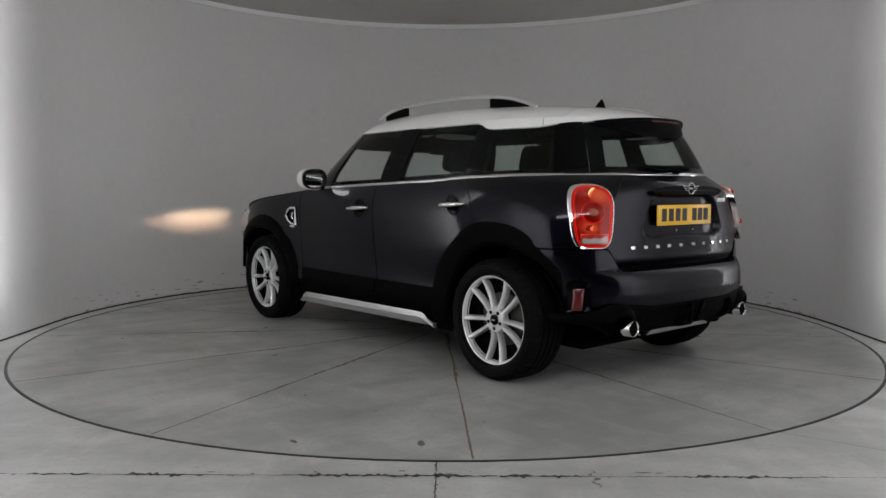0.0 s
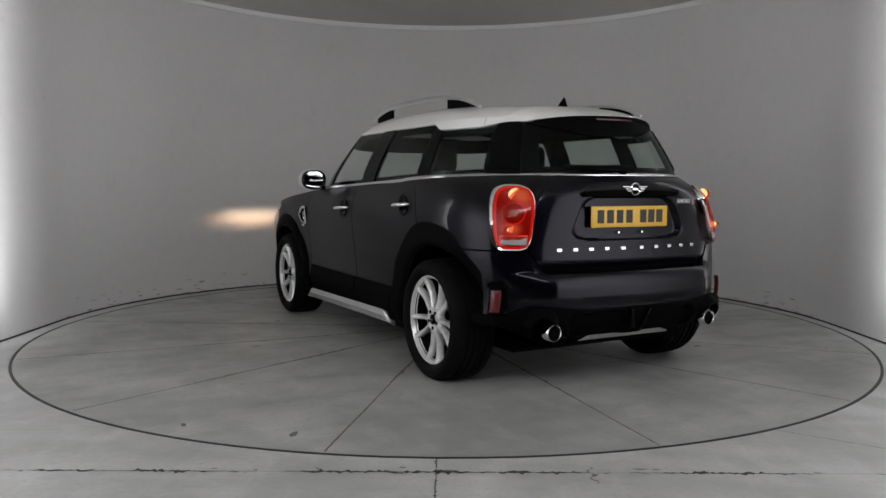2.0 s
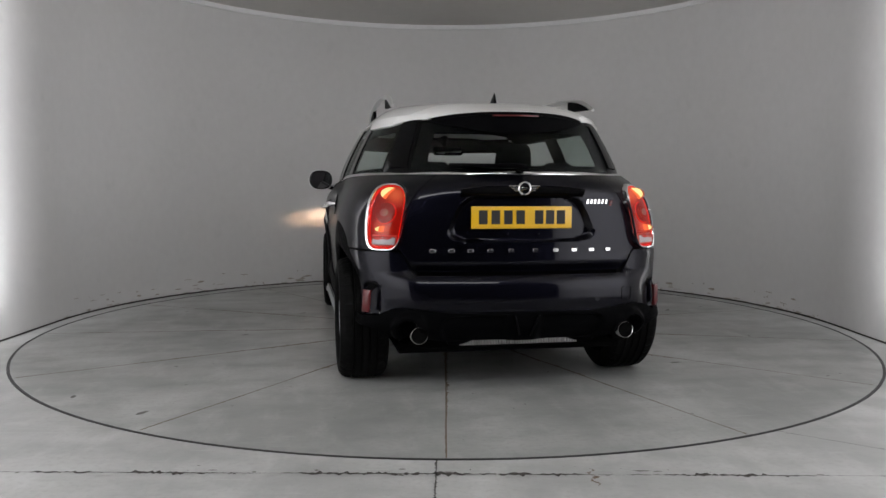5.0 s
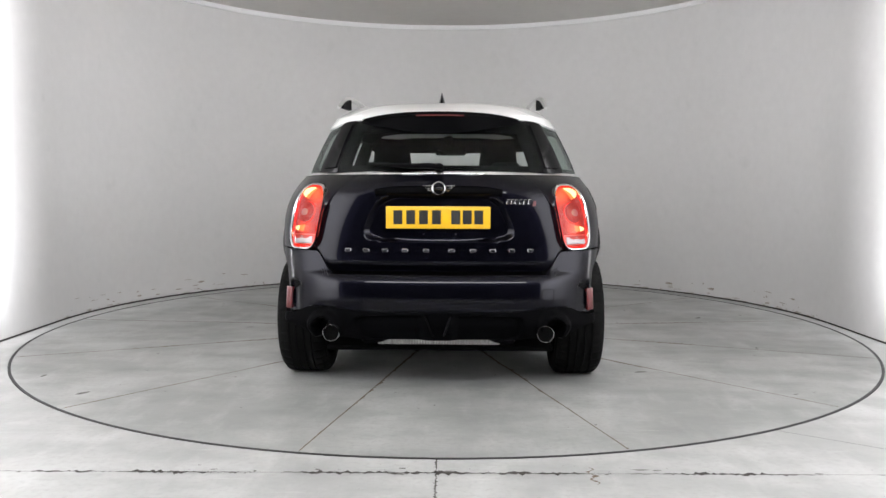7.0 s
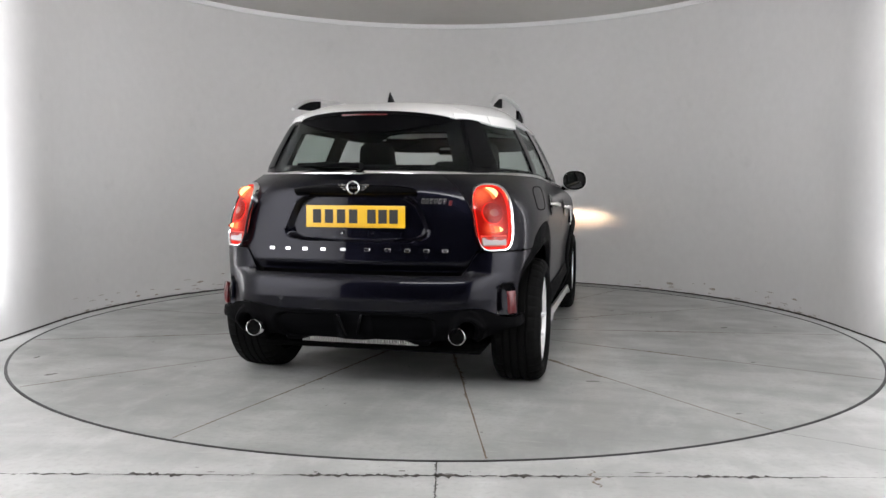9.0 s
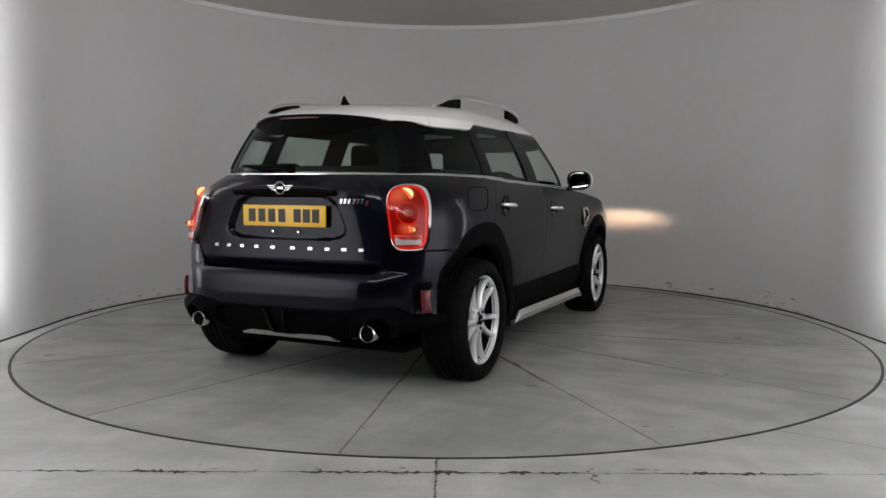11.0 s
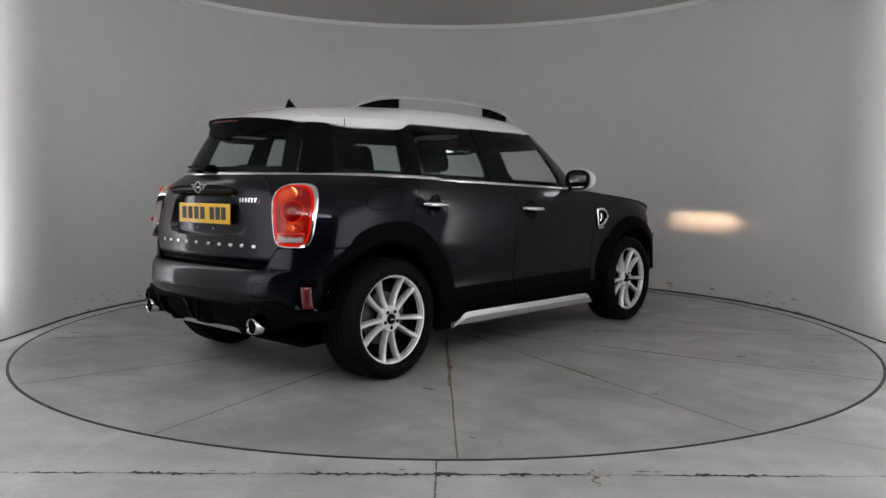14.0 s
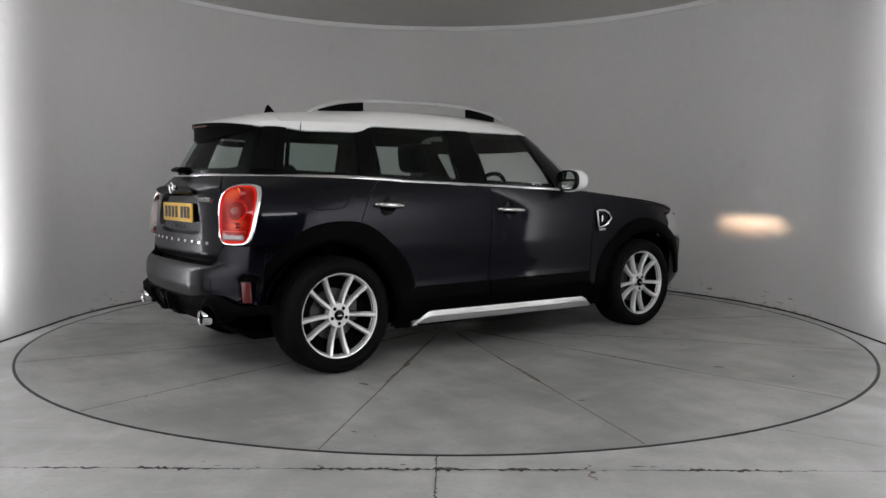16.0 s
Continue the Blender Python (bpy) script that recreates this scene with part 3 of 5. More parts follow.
def low_edge(foot, gap=0.0):
    def f(s, *_):
        y = ref(s)[1]
        return max(foot, arch_z(y, R_ARCH, 0.0, foot), arch_z(y, F_ARCH, BASE, foot)) + gap
    return f


def crease(s, z):
    """Soft shoulder, and the pressed moulding low on the doors."""
    y = ref(s)[1]
    inside = ease(0.55, 0.90, y) * (1 - ease(1.75, 2.08, y))
    k = -0.0002 * inside * (ease(0.405, 0.465, z) * (1 - ease(0.54, 0.74, z)))
    return k + 0.010 * ease(0.35, 0.0, abs(z - 0.93) * 2) * 0.6


GAP = 0.005


def body_sides():
    for side in (1, -1):
        y_q, y_b, y_a = 0.125, 1.115, 2.10
        lean = lambda y0, k: (lambda z, y0=y0, k=k: s_of_y(y0 - k * (z - 0.8)))
        top = lambda s: belt_s(s) - 0.012
        # rear quarter, from the tailgate's edge round to the rear door
        x_tg = 0.605
        bump_top = 0.748
        panel("quarter_panel", s_of_x(x_tg) + GAP, lean(y_q, 0.06), lambda s: max(bump_top, low_edge(0.30)(s)) + GAP, top, PAINT, side=side, ns=44, nz=16, bulge=crease)
        # doors
        door = panel("rear_door", lambda z: s_of_y(y_q - 0.06 * (z - 0.8)) + GAP, lean(y_b, -0.02), low_edge(0.37), top, PAINT, side=side, ns=64, nz=64, bulge=crease)
        handle_set(door, side, 0.285, 0.966)
        door = panel("front_door", lambda z: s_of_y(y_b + 0.02 * (z - 0.8)) + GAP, lean(y_a, 0.03), low_edge(0.37), top, PAINT, side=side, ns=64, nz=64, bulge=crease)
        handle_set(door, side, 1.275, 0.925)
        # black cladding along the foot of the doors
        for y0, y1 in ((0.46, y_b - 0.006), (y_b + 0.004, y_a - 0.012)):
            panel("door_cladding", s_of_y(y0), s_of_y(y1), low_edge(0.366), lambda s: max(0.462, low_edge(0.30)(s) + 0.012), PLASTIC, side=side, ns=20, nz=5, bulge=lambda s, z: 0.004 + 0.010 * math.sqrt(max(0.0, 1 - ((z - 0.41) / 0.055) ** 2)) if abs(z - 0.41) < 0.055 else 0.004, label="black plastic cladding low on the door")
        # front wing
        wing = panel("front_wing", lambda z: s_of_y(y_a - 0.03 * (z - 0.8)) + GAP, s_of_y(2.98), low_edge(0.37), lambda s: bonnet_edge(ref(s)[1]), PAINT, side=side, ns=34, nz=16, bulge=crease)
        scuttle(wing, side)
        panel("wing_brow", s_of_y(2.982), s_of_y(3.20), lambda s: min(0.872, bonnet_edge(ref(s)[1]) - 0.006), lambda s: bonnet_edge(ref(s)[1]), PAINT, parent=wing, side=side, ns=14, nz=3)
        # black sill and silver sill trim
        panel("sill", s_of_y(0.44), s_of_y(2.24), 0.20, low_edge(0.364), PLASTIC, side=side, ns=20, nz=6, off=-0.004)
        sill_trim(side)
        arch_trim(side, 0.0, 0.415, 0.545, -15, 155)
        arch_trim(side, BASE, 0.395, 0.505, 6, 196)
        # fuel flap on the offside quarter
        if side == 1:
            fuel_flap()
        # chrome strip under the windows
        bm = grid(lambda u, v: skin(side * lerp(s_of_x(0.60), s_of_y(1.93), u), belt_s(lerp(s_of_x(0.60), s_of_y(1.93), u)) - 0.009 + 0.015 * v, False, 0.005 + 0.004 * math.sin(v * math.pi)), 60, 4, flip=side < 0)
        part("belt_trim", thick(bm, 0.012), CHROME, CAR, "bright chrome strip below the windows")


bonnet_edge = curve([(1.9, 1.045), (2.1, 1.030), (2.48, 0.995), (2.78, 0.962), (3.0, 0.926), (3.2, 0.876), (3.36, 0.815)])


def handle_set(door, side, y, z):
    s = s_of_y(y)
    # round cup, its shade painted in gloss black, with the chrome bar across it
    def cup(u, v):
        a = u * math.tau
        r = 0.060 * v
        inn = -0.016 * math.cos(min(1, v) * math.pi / 2)
        return skin(side * (s + r * math.cos(a)), z - 0.004 + r * math.sin(a), False, 0.0035 + crease(s, z) + inn * 0.4)
    bm = weld(grid(cup, 28, 5, flip=side < 0, wrap=True))
    thick(bm, 0.004)
    h = part("handle_cup", bm, BLACK_GLOSS, door, "round recess behind the handle, shade painted gloss black")
    pts = []
    for k in range(13):
        t = k / 12
        e = 0.040 * math.sin(t * math.pi) ** 0.45
        pts.append(skin(side * (s - 0.115 + 0.235 * t), z + 0.003 - 0.012 * t, False, 0.010 + crease(s, z) + e))
    rad = [0.006 + 0.008 * math.sin(k / 12 * math.pi) ** 0.4 for k in range(13)]
    part("handle", tube(pts, rad, 12, squash=1.0), CHROME, door, "chrome pull handle")


def scuttle(wing, side):
    """Chrome D-shaped wing vent with a small bar below it."""
    y0, y1, z0, z1 = 2.135, 2.285, 0.775, 0.905
    outer = [(y0, z1), (y0 + 0.075, z1 - 0.002), (y1 - 0.03, z1 - 0.025), (y1, z1 - 0.06), (y1 - 0.03, z1 - 0.095), (y0 + 0.075, z0 + 0.012), (y0 + 0.015, z0 + 0.004)]
    outer = [(y, z) for y, z in outer]
    ring = [skin(side * s_of_y(y), z, False, 0.012 + crease(s_of_y(y), z)) for y, z in outer]
    ring.append(ring[0])
    part("vent_surround", tube(ring, 0.0105, 8), CHROME, wing, "chrome surround of the wing vent")
    bm = bmesh.new()
    vs = [bm.verts.new(skin(side * s_of_y(y), z, False, 0.004 + crease(s_of_y(y), z))) for y, z in outer]
    f = bm.faces.new(vs if side < 0 else vs[::-1])
    bm.normal_update()
    part("vent_mesh", thick(bm, 0.01), BLACK_GLOSS, wing, "gloss black vent insert")
    for k in (0.06,):
        part("vent_bar", tube([skin(side * s_of_y(y0 + k + d), z, False, 0.012) for d, z in ((-0.005, 0.87), (0.0, 0.845), (-0.005, 0.82))], 0.006, 8), CHROME, wing)
    part("vent_badge", tube([skin(side * s_of_y(y), z, False, 0.010) for y, z in ((y0 + 0.02, 0.762), (y0 + 0.09, 0.765))], 0.011, 8, squash=1.0), CHROME, wing, "small chrome badge bar")


def sill_trim(side):
    """Silver finisher along the sill, tapered at both ends."""
    def at(u, v):
        y = lerp(0.50, 2.06, u)
        e0 = ease(0.0, 0.09, u)
        z0 = lerp(0.226, 0.205, u) + 0.004
        z1 = z0 + 0.012 + 0.064 * (e0 if u < 0.5 else min(1, (1 - u) / 0.045) ** 0.5)
        z = lerp(z0, z1, v)
        return C(side * (0.846 + 0.030 * math.sin(v * math.pi * 0.62 + 0.3) + (0.006 if 0.42 < v < 0.62 else 0.0)), y, z)
    bm = grid(at, 60, 12, flip=side < 0)
    part("sill_trim", thick(bm, 0.02), SATIN, CAR, "satin silver sill finisher")


def arch_trim(side, hub_y, r0, r1, a0, a1):
    """Black plastic arch lip: flat flank, rolled inner edge."""
    def at(u, v):
        a = radians(lerp(a0, a1, u))
        r = lerp(r0, r1, v)
        y, z = hub_y + r * math.cos(a) * 1.0, HUB_Z + r * math.sin(a)
        s = s_of_y(y)
        p = skin(side * s, min(z, 0.95), False, 0.0)
        lip = (0.012 if hub_y < 1.0 else 0.020) * math.cos(min(1.0, max(0.0, (v - 0.12) / 0.88)) * math.pi / 2) ** 0.7 + 0.004
        if hub_y < 1.0:
            lip = lerp(lip, -0.014, ease(104, 142, math.degrees(a)))
        if v < 0.12:
            lip -= 0.02 * (0.12 - v) / 0.12
        return Vector((p.x + side * lip, p.y, z))
    bm = grid(at, 56, 12, flip=side > 0)
    part("wheel_arch_trim", thick(bm, 0.02), PLASTIC, CAR, "black plastic wheel arch trim", angle=50)
    # liner
    def housing(u, v):
        a = radians(lerp(-6, 170, u))
        y = hub_y + (r0 + 0.012) * math.cos(a)
        edge = min(0.870, abs(skin(s_of_y(y), 0.60).x + AXIS_X) - 0.022)
        return C(side * lerp(0.50, edge, v), y, HUB_Z + (r0 + 0.012) * math.sin(a))
    bm = grid(housing, 40, 3, flip=side < 0)
    part("wheel_housing", thick(bm, 0.006), DARK, CAR)


def fuel_flap():
    """Rounded filler flap drawn by its groove."""
    pts = []
    for k in range(49):
        a = k / 48 * math.tau
        c, s = math.cos(a), math.sin(a)
        y = -0.115 + 0.105 * (abs(c) ** 0.5) * (1 if c >= 0 else -1)
        z = 1.005 + 0.062 * (abs(s) ** 0.5) * (1 if s >= 0 else -1)
        pts.append(skin(s_of_y(y), z, False, 0.0008 + crease(s_of_y(y), z)))
    part("fuel_flap", tube(pts, 0.0028, 6, cap=False), DARK, CAR, "outline of the filler flap")


def body_rear():
    # tailgate
    gate_low = lambda s: lerp(0.640, 0.752, ease(0.50, 0.60, ref(s)[0]))
    sx = s_of_x(0.605)
    def recess(s, z):
        """Number plate well with rounded corners."""
        x = abs(ref(abs(s))[0])
        q = (x / 0.365) ** 5 + (abs(z - 0.915) / 0.118) ** 5
        return -0.034 * ease(1.25, 0.80, q)
    def at(u, v):
        s = lerp(-sx, sx, u)
        z0, z1 = gate_low(abs(s)) + GAP, 1.127
        z = lerp(z0, z1, v)
        return skin(s, z, False, recess(s, z) + 0.006 * ease(0.35, 0.0, abs(z - 1.06) * 4) - 0.02 * ease(0.70, 0.645, z))
    gate = part("tailgate", thick(grid(at, 90, 56), 0.014), PAINT, CAR, "dark grey metallic tailgate with plate well")
    # chrome strip below the rear window
    bm = grid(lambda u, v: skin(lerp(-sx, sx, u), 1.130 + 0.015 * v, False, 0.005 + 0.004 * math.sin(v * math.pi)), 50, 4)
    part("belt_trim", thick(bm, 0.012), CHROME, gate, "bright chrome strip below the rear window")
    y_plate = rear_y(0.91) + 0.030
    # gloss lid of the release grip over the plate
    def grip(u, v):
        x = lerp(-0.315, 0.315, u)
        z = 1.012 + 0.062 * v - 0.02 * (abs(x) / 0.315) ** 4 * v
        return C(x, y_plate - 0.004 - 0.042 * math.sin(min(1, v * 1.15) * math.pi / 2), z)
    part("grip_panel", thick(grid(grip, 30, 8), 0.02), BLACK_GLOSS, gate, "gloss black grip panel over the number plate")
    # number plate, with bars where its characters stand
    bm = bmesh.new()
    box(bm, -0.26, 0.26, y_plate - 0.022, y_plate - 0.012, -0.0555, 0.0555, 0.004)
    for v in bm.verts:
        v.co = C(v.co.x - 0.003, v.co.y, v.co.z + 0.9155)
    plate = part("number_plate", bm, YELLOW, gate, "yellow number plate with dark bars")
    xs = [-0.185, -0.121, -0.057, 0.007, 0.103, 0.160, 0.217]
    for x in xs:
        bm = bmesh.new()
        box(bm, x - 0.022 - 0.018, x + 0.022 - 0.018, y_plate - 0.0235, y_plate - 0.0215, -0.0345, 0.0345, 0.0)
        for v in bm.verts:
            v.co = C(v.co.x, v.co.y, v.co.z + 0.917)
        part("plate_bar", bm, INK, plate)
    for x in (-0.075, 0.085):
        bm = tube([C(x, y_plate + 0.0, 0.833), C(x, y_plate - 0.016, 0.833)], 0.006, 10)
        part("plate_lamp", bm, CHROME, gate)
    # row of chrome letters as plain bars
    for k in range(10):
        x = lerp(-0.425, 0.428, k / 9)
        s = s_of_x(abs(x)) * (1 if x > 0 else -1)
        bm = bmesh.new()
        box(bm, -0.015, 0.015, -0.004, 0.004, -0.0095, 0.0095, 0.002, 1)
        p = skin(s, 0.751, False, 0.002)
        a = math.atan2(skin(s + 0.02, 0.751).y - skin(s - 0.02, 0.751).y, skin(s + 0.02, 0.751).x - skin(s - 0.02, 0.751).x)
        bmesh.ops.rotate(bm, matrix=Matrix.Rotation(a, 3, "Z"), verts=bm.verts)
        bmesh.ops.translate(bm, vec=p, verts=bm.verts)
        part("chrome_bar", bm, CHROME, gate, "small chrome lettering bar")
    # trim badge: five slanted chrome bars and one in red
    for k in range(7):
        x = 0.412 + 0.0205 * k
        bm = bmesh.new()
        box(bm, -0.0075, 0.0075, -0.003, 0.003, -0.013, 0.013, 0.002, 1)
        p = skin(s_of_x(x), 0.994 - (0.008 if k == 6 else 0.0), False, 0.002)
        for v in bm.verts:
            v.co.x += v.co.z * 0.2
        a = math.atan2(skin(s_of_x(x) + 0.02, 0.99).y - skin(s_of_x(x) - 0.02, 0.99).y, 0.04)
        bmesh.ops.rotate(bm, matrix=Matrix.Rotation(a, 3, "Z"), verts=bm.verts)
        bmesh.ops.translate(bm, vec=p, verts=bm.verts)
        part("badge_bar", bm, RED_DARK if k == 6 else CHROME, gate, "small chrome badge bar" if k < 6 else "small red badge bar")
    # winged round emblem as plain shapes
    yb = y_plate - 0.050
    bm = lathe([(-0.004, 0.026), (0.002, 0.030), (-0.004, 0.034), (-0.008, 0.030)], 36, "y")
    bmesh.ops.translate(bm, vec=C(0, yb, 1.060), verts=bm.verts)
    emblem = part("emblem", bm, CHROME, gate, "chrome winged ring emblem")
    for sd in (-1, 1):
        for k, ln in enumerate((0.046, 0.034, 0.022)):
            bm = bmesh.new()
            box(bm, 0.030, 0.034 + ln, -0.003, 0.003, 0.009 - 0.011 * k, 0.015 - 0.011 * k, 0.0015, 1)
            for v in bm.verts:
                v.co = C(sd * v.co.x, yb + v.co.y, 1.060 + v.co.z)
            if sd < 0:
                bmesh.ops.reverse_faces(bm, faces=bm.faces)
            part("emblem_bar", bm, CHROME, emblem)
    bm = bmesh.new()
    box(bm, -0.020, 0.020, -0.003, 0.003, -0.006, 0.006, 0.0015, 1)
    bmesh.ops.translate(bm, vec=C(0, yb, 1.060), verts=bm.verts)
    part("emblem_bar", bm, CHROME, emblem)
    # bumper: proud of the gate, with a ledge on top
    sb = s_of_y(-0.40)
    bump_low = lambda s: 0.452 + 0.02 * ease(0.30, 0.52, ref(s)[0]) - 0.045 * ease(0.60, 0.74, ref(s)[0])
    def bump(u, v):
        s = lerp(-sb, sb, u)
        x = ref(abs(s))[0]
        zt = lerp(0.632, 0.744, ease(0.50, 0.60, x))
        z = lerp(bump_low(abs(s)), zt, v)
        mid = 1 - ease(0.44, 0.74, x)
        top = 1 - min(1.0, max(0.0, (z - 0.545) / 0.095))
        off = 0.054 * math.sqrt(max(0.0, 1 - (1 - top) ** 2.6)) * mid - 0.012 * ease(0.52, 0.45, z) * mid + 0.004
        # pocket round the reflector
        q = ((abs(s) - s_of_x(0.745)) / 0.060) ** 4 + ((z - 0.50) / 0.085) ** 4
        return skin(s, z, False, off - 0.022 * ease(1.3, 0.6, q))
    bumper = part("rear_bumper", thick(grid(bump, 120, 44), 0.016), PAINT, CAR, "dark grey metallic rear bumper")
    for sd in (1, -1):
        # corner of the bumper to the wheel arch
        panel("bumper_corner", sb + 0.0005, s_of_y(-0.30), lambda s: min(0.735, max(bump_low(s), low_edge(0.30)(s))), 0.744, PAINT, parent=bumper, side=sd, ns=12, nz=14, off=0.002)
        # reflector
        bm = grid(lambda u, v: skin(sd * (s_of_x(0.725) + 0.055 * u + 0.012 * (1 - v)), 0.442 + 0.112 * v, False, 0.040 + 0.010 * math.sin(u * math.pi) ** 0.5 * math.sin(v * math.pi) ** 0.5), 10, 10, flip=sd < 0)
        part("reflector", thick(bm, 0.02), RED_DARK, bumper, "deep red reflector")
        # parking sensor
        bm = tube([skin(sd * s_of_x(0.33), 0.505, False, 0.050), skin(sd * s_of_x(0.33), 0.505, False, 0.0585)], 0.011, 16)
        part("parking_sensor", bm, PAINT, bumper)
    # outline of the tow-eye cover
    pts = []
    for k in range(33):
        c, q = math.cos(k / 32 * math.tau), math.sin(k / 32 * math.tau)
        pts.append(skin(s_of_x(0.505) + 0.034 * abs(c) ** 0.4 * (1 if c >= 0 else -1), 0.528 + 0.036 * abs(q) ** 0.4 * (1 if q >= 0 else -1), False, 0.004 + 0.0545 * (1 - ease(0.44, 0.74, 0.505 + 0.034 * abs(c) ** 0.4 * (1 if c >= 0 else -1)))))
    part("tow_cover_groove", tube(pts, 0.0016, 6, cap=False), DARK, bumper, "fine outline of the tow-eye cover")
    # black lower valance with the exhaust cut-outs
    sv = s_of_y(-0.33)
    def val(u, v):
        s = lerp(-sv, sv, u)
        x = ref(abs(s))[0]
        z = lerp(0.300 + 0.015 * ease(0.3, 0.5, x) + 0.058 * ease(0.58, 0.74, x), bump_low(abs(s)) - 0.003, v)
        off = 0.046 - 0.012 * ease(0.40, 0.30, z)
        off *= ease(1.0, 0.82, abs(s) / sv)
        # hooded bulge round each pipe, and the sunk field between
        q = math.hypot((x - 0.535) / 0.075, (z - 0.355) / 0.085)
        off += 0.030 * ease(1.35, 0.9, q) - 0.075 * ease(0.74, 0.62, q)
        f = (x / 0.37) ** 6 + (abs(z - 0.365) / 0.068) ** 6
        off -= 0.030 * ease(1.2, 0.7, f) * ease(0.03, 0.075, x)
        return skin(s, z, False, off)
    part("valance", thick(grid(val, 300, 40), 0.02), PLASTIC, bumper, "black plastic rear valance")
    for sd in (1, -1):
        for k, lx in enumerate((0.045,)):
            bm = bmesh.new()
            box(bm, lx - 0.008, lx + 0.008, -0.735, -0.66, 0.33, 0.44, 0.006)
            for v in bm.verts:
                v.co = C(sd * (v.co.x + (v.co.z - 0.385) * 0.32), v.co.y + (0.03 if v.co.z < 0.38 else 0.0), v.co.z)
            if sd < 0:
                bmesh.ops.reverse_faces(bm, faces=bm.faces)
            part("diffuser_fin", bm, BLACK_GLOSS, bumper)
        bm = lathe([(0.008, 0.036), (0.0, 0.0370), (-0.004, 0.040), (0.0, 0.0430), (0.05, 0.0430), (0.05, 0.0415), (0.008, 0.0410)], 36, "y", closed=True)
        bmesh.ops.translate(bm, vec=C(sd * 0.532, -0.692, 0.345), verts=bm.verts)
        part("exhaust_tip", bm, CHROME, CAR, "round chrome exhaust tip")
        # flat dark disc closes the tip, painting in the shade of its bore
        bm = lathe([(0.0, 0.0355), (0.001, 0.0001)], 24, "y", closed=False)
        bmesh.ops.translate(bm, vec=C(sd * 0.532, -0.682, 0.345), verts=bm.verts)
        part("exhaust_bore_shade", bm, DARK, CAR)
        tail_lamp(sd)
    # silencer behind the valance, seen under it
    bm = tube([C(-0.36, -0.50, 0.305), C(0.36, -0.50, 0.305)], 0.055, 20, squash=0.6)
    part("silencer", bm, STEEL, CAR, "dull steel silencer under the tail")
    shield = bmesh.new()
    for k in range(44):
        x = lerp(-0.30, 0.30, k / 43)
        box(shield, x - 0.0052, x + 0.0052, -0.60, -0.575, 0.270, 0.305, 0.003, 1)
    box(shield, -0.31, 0.31, -0.578, -0.56, 0.268, 0.307)
    for v in shield.verts:
        v.co = C(*v.co)
    part("heat_shield", shield, SHIELD, CAR, "ribbed aluminium heat shield under the tail")


def upright(x, z):
    """How far s must shift at height z for the skin to keep the side distance x that it has at 0.85."""
    def phi_at(h):
        lo, hi = 0.05, 1.0
        for _ in range(30):
            mid = (lo + hi) / 2
            if plan(mid, h, False)[0] < x:
                lo = mid
            else:
                hi = mid
        return lo
    return float(np.interp(phi_at(z), LOW[:, 1], LOW[:, 0]) - np.interp(phi_at(0.85), LOW[:, 1], LOW[:, 0]))


LAMP_LEAN = curve([(0.72 + 0.02 * k, 0.42 * upright(0.60, 0.72 + 0.02 * k)) for k in range(21)])
LAMP_S, LAMP_Z, LAMP_HS, LAMP_HZ = s_of_x(0.60) + 0.098, 0.918, 0.102, 0.168
GLOW_TRAY = painted_glow("tail_tray_painted_glow", [(abs(skin(LAMP_S, 1.03).x), 1.028, 0.085), (abs(skin(LAMP_S, 0.86).x), 0.862, 0.062)], 0.09, 0.62)
GLOW_EYE = painted_glow("round_lens_painted_glow", [(abs(skin(LAMP_S, 0.936).x), 0.936, 0.045)], 0.05, 0.10)


